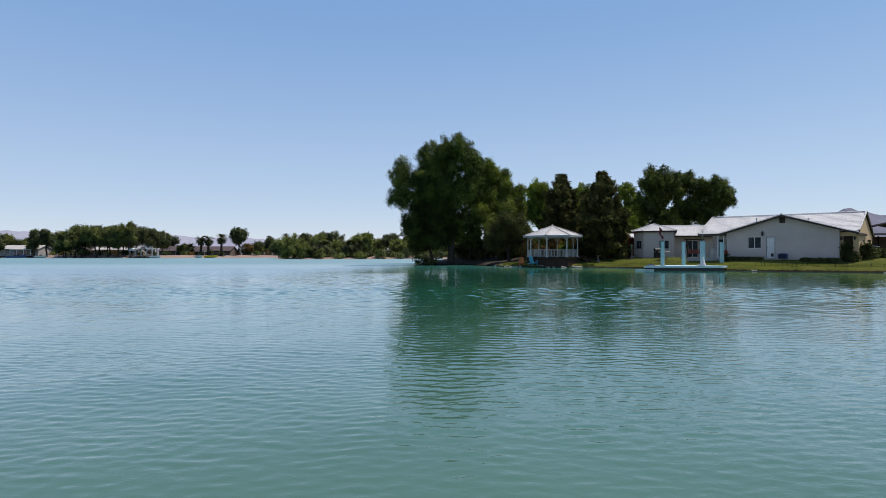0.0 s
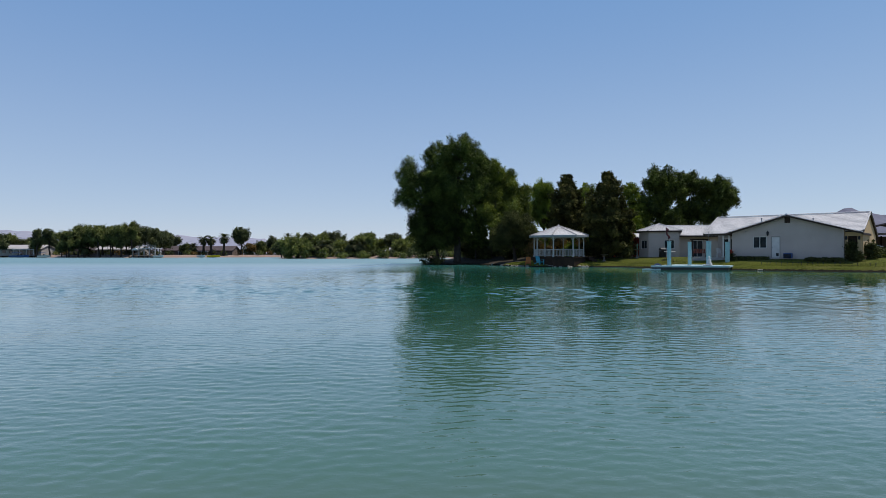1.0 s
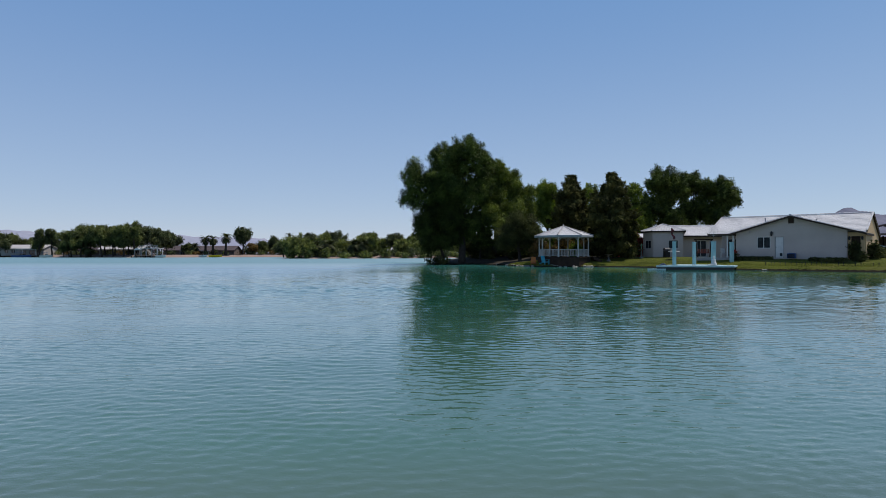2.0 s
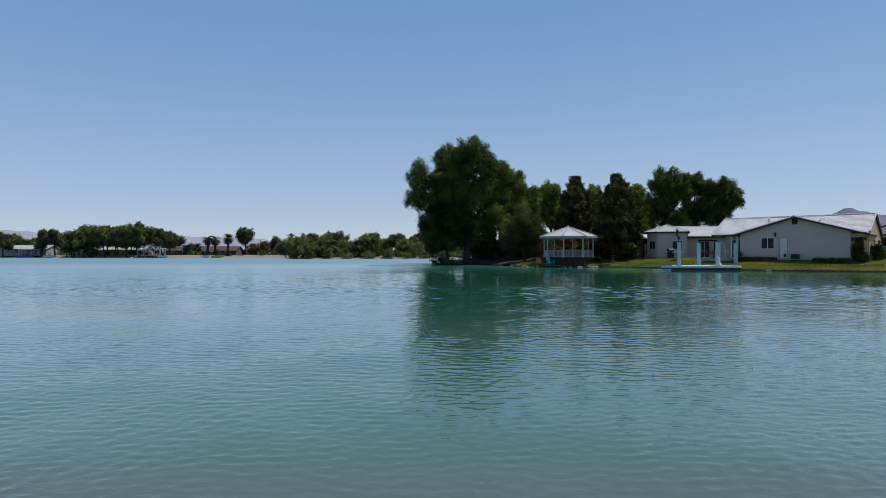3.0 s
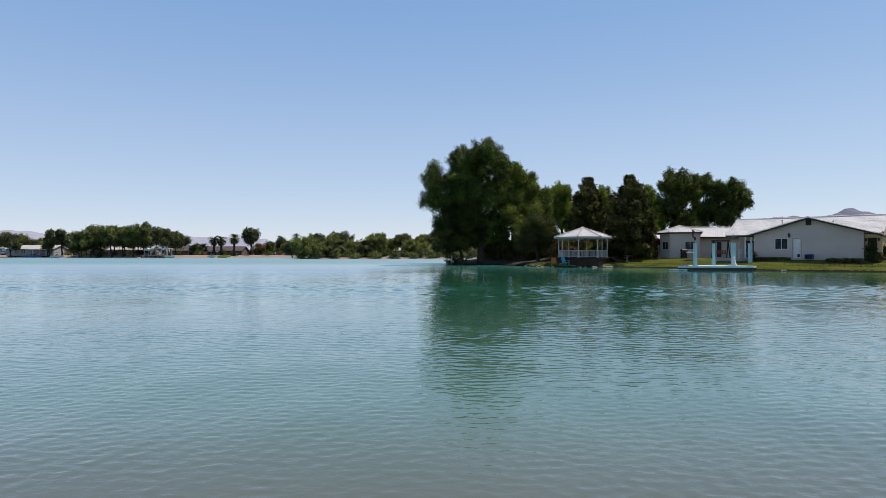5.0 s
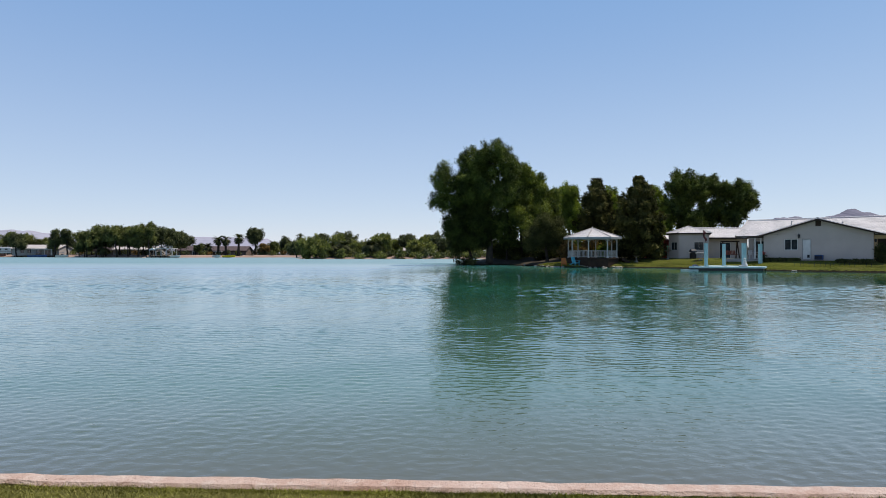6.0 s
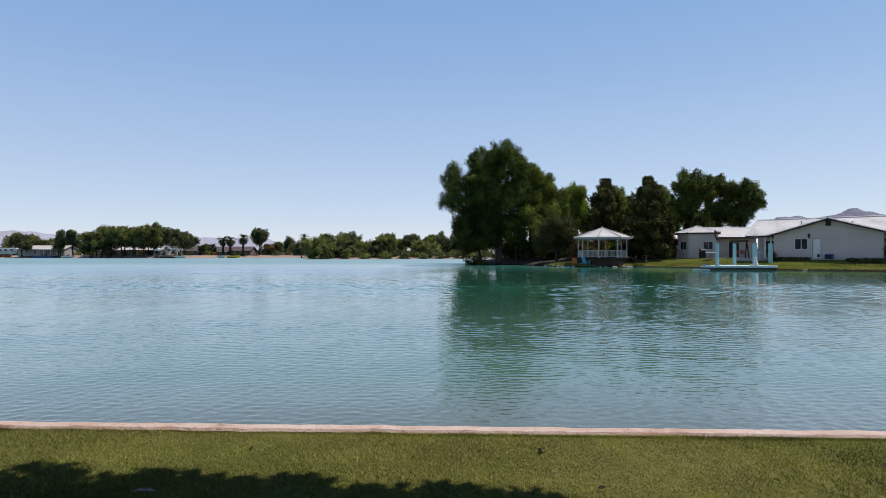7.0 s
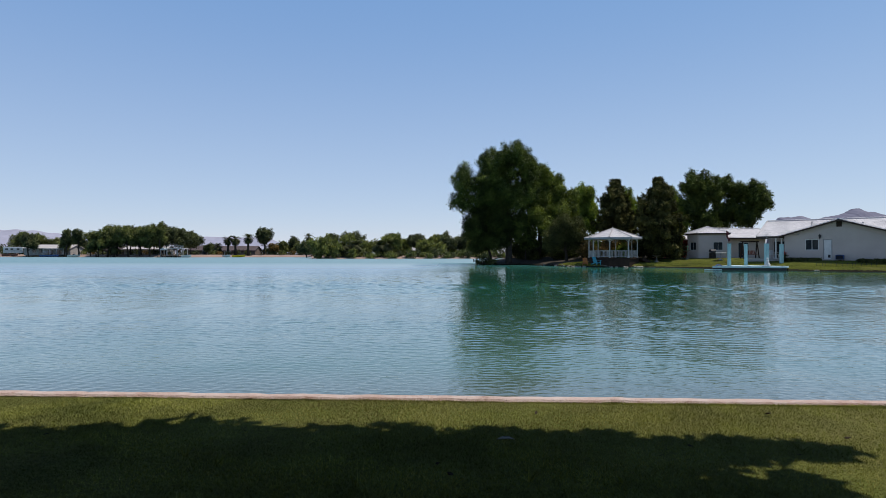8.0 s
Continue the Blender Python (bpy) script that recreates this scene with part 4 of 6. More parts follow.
def make_link_and_bay():
    """The lower roof between the main house and the eight-sided bay, and the bay itself."""
    m = TO_HOUSE
    bm = bmesh.new()
    wall_with_openings(bm, 26.6, 32.6, FLOOR_Z - 0.3, 3.75, 71.0, 0.2, [(29.1, 30.5, FLOOR_Z, 3.15)])
    part("wall", bm, STUCCO, house, "", m)
    window(house, 29.1, 30.5, FLOOR_Z, 3.15, 71.0, m, name="sliding_door")
    for y, z, seed in ((70.4, 3.68, 41), (77.6, 3.68, 43)):
        up = Vector((0, 74.0 - y, 4.98 - z))
        bm = bmesh.new()
        prism(bm, [(74.0, 4.98), (y, z), (y, z - 0.09), (74.0, 4.89)], 26.9, 33.4, "x")
        part("roof_deck", bm, FASCIA, house, "", m)
        o, al, u2 = m @ Vector((0, y, z + 0.01)), m.to_3x3() @ Vector((1, 0, 0)), m.to_3x3() @ up
        tiles("roof_tiles", o, al, u2, up.length, lambda s: 26.9, lambda s: 33.4, house, TILE, random.Random(seed))
    part("eave_board", boxed((29.7, 70.37, 3.62), (7.4, 0.04, 0.17)), FASCIA, house, "", m)
    caps("ridge_tiles", m @ Vector((26.9, 74.0, 5.0)), m @ Vector((33.4, 74.0, 5.0)), house, TILE, random.Random(45))
    # bay: a broad front and a canted side under a low hipped roof
    centre, aside, away = Vector((25.3, 71.4)), Vector((0.942, -0.334)), Vector((0.334, 0.942))
    plan = [centre + aside * a + away * b for a, b in ((-2.15, 1.6), (-2.15, -0.7), (-1.1, -1.9), (2.1, -1.9), (2.15, 1.6))]
    holes = {1: [(0.3, 1.3, 2.1, 3.15)], 2: [(0.42, 1.55, 2.1, 3.15)]}
    hub = centre - away * 0.15
    top = Vector((hub.x, hub.y, 5.08))
    for k in range(5):
        a, b = plan[k], plan[(k + 1) % 5]
        ang = math.degrees(math.atan2(*(b - a).yx))
        mm = m @ pose(b.x, b.y, 0, 0, 0, ang + 180)
        bm = bmesh.new()
        wall_with_openings(bm, 0, (b - a).length, FLOOR_Z - 0.4, 4.1, 0, 0.15, holes.get(k, []))
        part("wall", bm, STUCCO, house, "", mm)
        part("corner", boxed((b.x, b.y, (FLOOR_Z + 3.7) / 2), (0.24, 0.24, 4.5 - FLOOR_Z), ang, 0.02), STUCCO, house, "", m)
        for hole in holes.get(k, []):
            window(house, *hole, 0, mm)
        # one roof facet: deck, tiles, hip tiles
        p = [Vector((*(hub + (q - hub) * 1.2), 4.22)) for q in (a, b)]
        bm = bmesh.new()
        v = [bm.verts.new(q) for q in (*p, top, *(q - Vector((0, 0, 0.14)) for q in (*p, top)))]
        for f in ((0, 1, 2), (5, 4, 3), (0, 3, 4, 1), (1, 4, 5, 2), (2, 5, 3, 0)):
            bm.faces.new([v[i] for i in f])
        part("roof_deck", bm, FASCIA, house, "", m)
        along = (p[1] - p[0]).normalized()
        foot = p[0] + along * (top - p[0]).dot(along)
        up, lo, hi = top - foot, (p[0] - foot).dot(along), (p[1] - foot).dot(along)
        o, al, u2 = m @ foot, m.to_3x3() @ along, m.to_3x3() @ up
        tiles("roof_tiles", o + Vector((0, 0, 0.01)), al, u2, up.length, lambda s: lo * (1 - s / up.length), lambda s: hi * (1 - s / up.length), house, TILE, random.Random(50 + k))
        caps("hip_tiles", m @ (p[0] + Vector((0, 0, 0.03))), m @ (top + Vector((0, 0, 0.03))), house, TILE, random.Random(60 + k), 0.08, 0.34)


make_link_and_bay()


def make_leanto():
    """The low back roof that shows past the bay."""
    m = TO_HOUSE
    bm = bmesh.new()
    prism(bm, [(76.0, 4.15), (73.6, 3.5), (73.6, 3.38), (76.0, 4.03)], 21.6, 24.6, "x")
    part("back_roof", bm, TILE, house, "", m)
    part("wall", boxed((23.2, 75.0, 2.3), (2.6, 0.2, 2.6)), STUCCO, house, "", m)


make_leanto()


# ---- the gazebo ----
def make_gazebo(cx, cy):
    e = thing("gazebo", (cx, cy, 0), 0, "eight-sided white wooden gazebo with pale tiled roof and dark deck", "gazebo")
    floor, eave, peak, r, roof_r = 1.15, 3.60, 4.76, 2.93, 3.50
    ring = lambda rad, k: Vector((rad * math.cos(radians(22.5 + 45 * k)), rad * math.sin(radians(22.5 + 45 * k)), 0))
    bm = bmesh.new()
    prism(bm, [tuple(ring(3.2, k).xy) for k in range(8)], floor - 0.12, floor, "z")
    part("deck", bm, DARK_WOOD, e, "dark stained deck")
    bm = bmesh.new()
    prism(bm, [tuple(ring(3.1, k).xy) for k in range(8)], 0.05, floor - 0.12, "z")
    part("skirt", bm, DARK_WOOD, e)
    for k in range(3):
        part("step", boxed((3.45 + 0.3 * k, -0.6, floor - 0.2 - 0.17 * k), (0.34, 1.6, 0.3 + 0.05 * k)), DARK_WOOD, e)
    for k in range(8):
        a = ring(r, k)
        bm = bmesh.new()
        box(bm, (a.x, a.y, (floor + eave) / 2), (0.12, 0.12, eave - floor), 22.5 + 45 * k, 0.012)
        box(bm, (a.x, a.y, floor + 0.09), (0.19, 0.19, 0.18), 22.5 + 45 * k)
        box(bm, (a.x, a.y, eave - 0.22), (0.18, 0.18, 0.05), 22.5 + 45 * k)
        part("post", bm, SHADED_WHITE, e)
        b = ring(r, k + 1)
        ang = math.degrees(math.atan2(*(b - a).yx))
        mid, span = (a + b) / 2, (b - a).length - 0.14
        bm = bmesh.new()
        box(bm, (mid.x, mid.y, eave - 0.09), (span, 0.09, 0.18), ang)
        part("beam", bm, SHADED_WHITE, e)
        for s in (-1, 1):
            p = mid + (b - a).normalized() * s * (span / 2 - 0.16)
            part("bracket", boxed((p.x, p.y, eave - 0.34), (0.46, 0.04, 0.05), ang, ry=s * 45), SHADED_WHITE, e)
        if k == 7:
            continue
        rail = part("railing", boxed((mid.x, mid.y, floor + 0.86), (span, 0.07, 0.05), ang), SHADED_WHITE, e)
        part("bottom_rail", boxed((mid.x, mid.y, floor + 0.12), (span, 0.05, 0.04), ang), SHADED_WHITE, rail)
        for q in range(12):
            p = mid + (b - a).normalized() * span * ((q + 0.5) / 12 - 0.5)
            part("baluster", boxed((p.x, p.y, floor + 0.487), (0.035, 0.035, 0.69), ang), SHADED_WHITE, rail)
    top = Vector((0, 0, peak))
    for k in range(8):
        p = [ring(roof_r, k) + Vector((0, 0, eave)), ring(roof_r, k + 1) + Vector((0, 0, eave))]
        bm = bmesh.new()
        v = [bm.verts.new(q) for q in (*p, top, *(q - Vector((0, 0, 0.10)) for q in (*p, top)))]
        for f in ((0, 1, 2), (5, 4, 3), (0, 3, 4, 1), (1, 4, 5, 2), (2, 5, 3, 0)):
            bm.faces.new([v[i] for i in f])
        part("roof_deck", bm, SHADED_WHITE, e)
        mid = (p[0] + p[1]) / 2
        ang = math.degrees(math.atan2(*(p[1] - p[0]).yx))
        part("fascia", boxed((mid.x * 1.006, mid.y * 1.006, eave - 0.07), ((p[1] - p[0]).length, 0.035, 0.18), ang), GREY, e, "grey painted fascia board")
        up, half = top - mid, (p[1] - p[0]).length / 2
        tiles("roof_tiles", mid + Vector((0, 0, 0.01)), p[1] - p[0], up, up.length, lambda s: -half * (1 - s / up.length), lambda s: half * (1 - s / up.length), e, TILE, random.Random(70 + k))
        caps("hip_tiles", p[0] + Vector((0, 0, 0.03)), top + Vector((0, 0, 0.03)), e, FAR_ROOF, random.Random(80 + k), 0.075, 0.36)
    part("finial", lathe(bmesh.new(), [(0.14, 0), (0.10, 0.06), (0.05, 0.1), (0.07, 0.16), (0.02, 0.22)], (0, 0, peak + 0.03), 10), TILE, e)
    return e


make_gazebo(12.6, 69.3)


# ---- the boat dock ----
def make_dock():
    e = thing("boat_dock", (21.0, 54.0, 0), 0, "pale blue floating boat dock with four square posts on the water", "dock")
    ring = [(-3.15, -0.75), (3.6, -1.75), (7.0, 3.4), (1.2, 4.4)]
    bm = bmesh.new()
    prism(bm, ring, 0.27, 0.40, "z")
    part("fascia", bm, DECK_BLUE, e, "pale blue side boards")
    # one black block serves as floats and as the shade below the deck
    bm = bmesh.new()
    prism(bm, [(x * 0.97, y * 0.97 + 0.03) for x, y in ring], -0.3, 0.27, "z")
    part("float", bm, BLACK, e, "black float that also stands for the shade under the deck")
    # deck boards
    a, b, c, d = (Vector((*p, 0)) for p in ring)
    for k in range(22):
        f0, f1 = (k + 0.03) / 22, (k + 0.97) / 22
        bm = bmesh.new()
        prism(bm, [tuple(v.xy) for v in (a.lerp(d, f0), b.lerp(c, f0), b.lerp(c, f1), a.lerp(d, f1))], 0.402, 0.432, "z")
        part("board", bm, DECK_BLUE, e)
    bm = bmesh.new()
    prism(bm, [(-3.9, -0.62), (-2.3, -0.9), (-2.2, -0.7), (-3.3, -0.35)], 0.02, 0.13, "z")
    part("side_float", bm, DECK_BLUE, e, "low landing float beside the deck")
    for x, y, w in ((-1.25, -0.2, 0.26), (1.9, 2.8, 0.26), (2.25, -0.55, 0.32), (5.5, 2.6, 0.30)):
        bm = bmesh.new()
        box(bm, (x, y, 1.5), (w, w, 2.22), 8, 0.02)
        box(bm, (x, y, 2.63), (w + 0.03, w + 0.03, 0.05), 8)
        p = part("post", bm, DOCK_BLUE, e, "square pale blue post")
        part("foot", boxed((x, y, 0.44), (w + 0.1, w + 0.1, 0.09), 8), DOCK_BLUE, p)
    for x, y in ((-2.7, -0.55), (0.2, -1.1), (3.2, -1.5)):
        bm = bmesh.new()
        box(bm, (x, y, 0.43), (0.28, 0.06, 0.05), -8, 0.01)
        box(bm, (x, y, 0.405), (0.10, 0.05, 0.04), -8)
        part("cleat", bm, GREY, e)
    tube_bm = bmesh.new()
    for k in range(12):
        t0 = math.tau * k / 12
        t1 = math.tau * (k + 1) / 12
        tube(tube_bm, [(-2.35 + 0.3 * math.cos(t0), -0.35, 0.42 + 0.14 * math.sin(t0) ** 2), (-2.35 + 0.3 * math.cos(t1), -0.25, 0.42 + 0.14 * math.sin(t1) ** 2)], 0.05, 5)
    coil = part("rope_coil", tube_bm, NAVY)
    coil.location = (21.0, 54.0, 0)
    tagged(coil, "blue rope coil lying on the dock", "rope")


make_dock()


def make_dock_things():
    # a garden statue, kept to plain stacked forms
    bm = bmesh.new()
    lathe(bm, [(0.26, 0), (0.28, 0.04), (0.25, 0.10), (0.27, 0.18), (0.19, 0.28), (0.15, 0.44), (0.16, 0.52), (0.10, 0.59), (0.06, 0.62), (0.10, 0.68), (0.105, 0.75), (0.06, 0.82), (0.01, 0.84)], (0, 0, 0), 12)
    box(bm, (-0.16, -0.05, 0.06), (0.7, 0.3, 0.12), 0, 0.03)
    s = part("statue", bm, PALE_STONE, smooth=True)
    s.location = (23.05, 52.95, 0.432)
    tagged(s, "pale stone garden statue sitting on the dock", "statue")
    # wind wheel on a rod
    e = thing("wind_spinner", (23.25, 53.45, 2.655), 0, "round wire wind spinner on a rod on a dock post", "wind spinner")
    bm = bmesh.new()
    tube(bm, [(0, 0, 0), (0, 0, 0.95)], 0.014, 6)
    part("rod", bm, GREY, e)
    bm = bmesh.new()
    for k in range(20):
        a, b = (Vector((0.42 * math.cos(math.tau * q / 20), 0, 0.95 + 0.42 * math.sin(math.tau * q / 20))) for q in (k, k + 1))
        tube(bm, [a, b], 0.007, 4)
    part("rim", bm, GREY, e)
    for k in range(14):
        t = math.tau * k / 14
        part("blade", boxed((0.24 * math.cos(t), 0, 0.95 + 0.24 * math.sin(t)), (0.32, 0.005, 0.013), ry=-math.degrees(t), rx=20), GREY, e)
    # faded red banner bunched on the first post
    e = thing("banner", (19.75, 53.8, 2.655), 0, "faded red cloth banner bunched on a short pole", "banner")
    bm = bmesh.new()
    tube(bm, [(0, 0, 0), (-0.12, 0, 0.6), (-0.28, 0, 1.3)], [0.018, 0.016, 0.012], 6)
    part("pole", bm, DARK_WOOD, e)
    rng = np.random.default_rng(8)
    bm = bmesh.new()
    rows = []
    for i in range(12):
        f = i / 11
        c = Vector((-0.26 + 0.22 * f, 0.02, 1.25 - 1.0 * f))
        w = 0.03 + 0.10 * abs(math.sin(5.3 * f + 0.4)) + rng.uniform(-0.02, 0.02)
        c += Vector((0.08 * math.sin(9 * f), 0, 0))
        rows.append([bm.verts.new(c + Vector((w * math.cos(t), 0.55 * w * math.sin(t) * (1 + 0.4 * math.sin(3 * t + i)), rng.uniform(-0.02, 0.02)))) for t in (math.tau * k / 14 for k in range(14))])
    for a, b in zip(rows, rows[1:]):
        for k in range(14):
            bm.faces.new((a[k], a[(k + 1) % 14], b[(k + 1) % 14], b[k]))
    bm.faces.new(rows[0])
    bm.faces.new(rows[-1][::-1])
    part("cloth", bm, RED_CLOTH, e)


make_dock_things()


# ---- garden things ----
def adirondack(at, turn, material, label):
    e = thing("garden_chair", at, turn, label, "chair", "chairs by the gazebo")
    for k in range(5):
        part("seat_slat", boxed((0, -0.25 + 0.12 * k, 0.34 - 0.03 * k), (0.52, 0.10, 0.022), bevel=0.006), material, e)
        part("back_slat", boxed((-0.22 + 0.11 * k, 0.42, 0.62), (0.095, 0.022, 0.84 - 0.04 * abs(k - 2)), rx=-22, bevel=0.006), material, e)
    for s in (-1, 1):
        part("armrest", boxed((s * 0.33, -0.02, 0.56), (0.13, 0.72, 0.025), bevel=0.008), material, e)
        part("leg", boxed((s * 0.29, -0.30, 0.27), (0.04, 0.10, 0.56)), material, e)
        part("leg", boxed((s * 0.29, 0.28, 0.20), (0.04, 0.95, 0.10), rx=-14), material, e)
    return e


def ground_z(x, y):
    return float(land_height(np.array([x]), np.array([y]))[0])


def on_ground(x, y, lift=0.0):
    return (x, y, ground_z(x, y) + lift)


adirondack(on_ground(10.0, 66.9), 25, TURQUOISE, "turquoise slatted garden chair on the stony bank")
adirondack(on_ground(8.75, 67.6), -10, ORANGE, "orange wooden slatted garden chair on the bank")


def birdbath(at, h, material, label, tiers=1):
    e = thing("birdbath", at, 0, label, "birdbath")
    part("pedestal", lathe(bmesh.new(), [(0.26, -0.05), (0.28, 0.06), (0.14, 0.12), (0.08, h * 0.4), (0.09, h * 0.6), (0.07, h * 0.8), (0.15, h - 0.1)], sides=12), material, e)
    part("bowl", lathe(bmesh.new(), [(0.12, h - 0.14), (0.44, h - 0.03), (0.50, h), (0.43, h), (0.12, h - 0.06)], sides=16), material, e)
    if tiers > 1:
        part("upper_bowl", lathe(bmesh.new(), [(0.05, h - 0.06), (0.05, h + 0.4), (0.20, h + 0.46), (0.24, h + 0.5), (0.05, h + 0.46), (0.03, h + 0.65)], sides=14), VERDIGRIS, e, "weathered green upper bowl")
    return e


birdbath(on_ground(17.75, 68.4), 0.8, DARK_STONE, "small grey stone birdbath on the lawn")
birdbath(on_ground(22.0, 69.5), 1.1, DARK_STONE, "two-tier grey stone garden fountain before the shrubs", 2)


def plastic_chair(at, turn):
    e = thing("patio_chair", at, turn, "white moulded plastic patio chair on the slab", "chair", "white patio chairs")
    part("seat", boxed((0, 0, 0.43), (0.48, 0.46, 0.03), bevel=0.012), WHITE, e)
    for k in range(5):
        part("back_slat", boxed((-0.18 + 0.09 * k, 0.25, 0.66), (0.055, 0.02, 0.46), rx=-12, bevel=0.006), WHITE, e)
    part("back_rail", boxed((0, 0.30, 0.90), (0.48, 0.03, 0.06), bevel=0.01), WHITE, e)
    for s in (-1, 1):
        part("armrest", boxed((s * 0.26, 0.02, 0.65), (0.05, 0.46, 0.03), bevel=0.01), WHITE, e)
        part("leg", boxed((s * 0.25, -0.2, 0.325), (0.045, 0.045, 0.65), rx=4), WHITE, e)
        part("leg", boxed((s * 0.24, 0.22, 0.22), (0.045, 0.045, 0.44), rx=-6), WHITE, e)
    return e


PATIO = pose(31.4, 55.0, 0, 0, 0, HOUSE_TURN)
for u, v, t in ((-6.3, 0.75, 35), (-5.6, 0.7, -30)):
    q = PATIO @ Vector((u, v, FLOOR_Z + 0.02))
    plastic_chair(q, t + HOUSE_TURN)


def make_flower_pot():
    """A tall pot with red flowers at the edge of the patio."""
    e = thing("flower_pot", on_ground(27.4, 57.8), 0, "dark pot of red flowers beside the patio post", "potted plant")
    part("pot", lathe(bmesh.new(), [(0.13, -0.03), (0.15, 0.02), (0.20, 0.34), (0.22, 0.36), (0.18, 0.37), (0.16, 0.30)], sides=14), BLACK, e)
    rng = np.random.default_rng(77)
    c = np.stack((rng.normal(0, 0.13, 40), rng.normal(0, 0.13, 40), rng.uniform(0.38, 0.85, 40)), axis=1)
    under(new("leaves", quads_mesh("leaves", leaf_faces(rng, c, 0.10, 0.06, 8, 1.4), 3, OLIVE)), e)
    c = np.stack((rng.normal(0, 0.13, 30), rng.normal(0, 0.13, 30), rng.uniform(0.75, 1.05, 30)), axis=1)
    under(new("blossom", quads_mesh("blossom", leaf_faces(rng, c, 0.08, 0.05, 8, 1.1), 3, BLOOM)), e)


make_flower_pot()


def make_swing():
    """A porch swing under its own dark frame."""
    e = thing("porch_swing", on_ground(27.2, 64.4), -6, "red-brown wooden porch swing hanging in a dark frame", "swing")
    for s in (-1, 1):
        for y in (-0.55, 0.55):
            part("leg", tube(bmesh.new(), [(s * 0.85, y, -0.05), (s * 0.80, 0, 1.95)], 0.065, 6), DARK_WOOD, e)
    part("top_beam", boxed((0, 0, 1.97), (2.05, 0.14, 0.15), bevel=0.01), DARK_WOOD, e)
    bench = part("bench", boxed((0, -0.02, 0.48), (1.55, 0.5, 0.07), bevel=0.015), RED_WOOD, e)
    for k in range(9):
        part("back_slat", boxed((-0.6 + 0.15 * k, 0.26, 0.72), (0.10, 0.025, 0.44), rx=-12), RED_WOOD, bench)
    for s in (-1, 1):
        part("armrest", boxed((s * 0.64, 0, 0.70), (0.06, 0.5, 0.05)), RED_WOOD, bench)
        bm = bmesh.new()
        tube(bm, [(s * 0.64, 0, 0.70), (s * 0.68, 0, 1.93)], 0.012, 5)
        part("chain", bm, GREY, e)


make_swing()


def make_grill():
    e = thing("barbecue_grill", on_ground(24.3, 67.6), 10, "black lidded barbecue grill on a cart", "grill")
    part("cart", boxed((0, 0, 0.42), (0.6, 0.5, 0.75), bevel=0.02), BLACK, e)
    bm = bmesh.new()
    prism(bm, [(-0.26, 0.80), (0.26, 0.80), (0.24, 1.0), (0.12, 1.15), (-0.12, 1.15), (-0.24, 1.0)], -0.33, 0.33, "x")
    part("lid", bm, BLACK, e)
    for s in (-1, 1):
        part("side_shelf", boxed((s * 0.52, 0, 0.80), (0.4, 0.45, 0.04), bevel=0.01), GREY, e)
    part("handle", boxed((0, -0.30, 0.93), (0.45, 0.03, 0.03)), GREY, e)
    # small table with a pale top
    e = thing("patio_table", on_ground(24.2, 65.2), 0, "small round patio table with a pale top", "table")
    part("tabletop", lathe(bmesh.new(), [(0.58, 0.78), (0.60, 0.80), (0.60, 0.83), (0.57, 0.85)], sides=18), WHITE, e)
    part("pedestal", lathe(bmesh.new(), [(0.26, -0.03), (0.26, 0.04), (0.05, 0.08), (0.04, 0.78)], sides=10), GREY, e)
    # fire ring: a bent hoop over a low bowl
    e = thing("garden_hoop", on_ground(23.0, 62.5), 0, "low rusty garden hoop standing in the grass", "garden arch")
    bm = bmesh.new()
    pts = [(0.62 * math.cos(math.pi * k / 14), 0, 0.58 * math.sin(math.pi * k / 14)) for k in range(15)]
    tube(bm, pts, 0.018, 5)
    part("hoop", bm, RED_WOOD, e)
    for k in range(3, 12, 2):
        x = pts[k][0]
        part("bar", boxed((x, 0, pts[k][2] / 2), (0.014, 0.014, pts[k][2])), RED_WOOD, e)


make_grill()


def make_cooler():
    q = PATIO @ Vector((0.12, -0.42, FLOOR_Z - 0.05))
    e = thing("cooling_unit", q, HOUSE_TURN, "small blue-grey louvred air conditioning unit beside the wall", "air conditioner")
    part("case", boxed((0, 0, 0.25), (0.68, 0.55, 0.46), bevel=0.02), NAVY, e)
    for k in range(9):
        part("louvre", boxed((0, -0.285, 0.07 + 0.042 * k), (0.62, 0.03, 0.022), rx=25), BLACK, e)
    part("fan_grille", lathe(bmesh.new(), [(0.25, 0.478), (0.25, 0.495), (0.10, 0.505)], sides=16), BLACK, e)


make_cooler()

# low clipped hedges and corner plants along the wing
for k, (u, v, r, h) in enumerate([(-4.4, -0.7, 0.5, 0.36), (-3.75, -0.75, 0.5, 0.34), (-3.1, -0.7, 0.5, 0.34), (-2.4, -0.7, 0.45, 0.30), (-1.9, -0.65, 0.35, 0.26), (2.0, -0.7, 0.5, 0.32), (2.6, -0.75, 0.5, 0.34), (3.2, -0.7, 0.55, 0.40), (3.8, -0.7, 0.5, 0.42), (4.2, -0.9, 0.5, 0.45)]):
    q = PATIO @ Vector((u, v, 0))
    shrub(on_ground(q.x, q.y), r, h * 0.55, 1100, OLIVE, 100 + k, "dark low shrub along the house wall", 0.10, group="shrubs along the house")
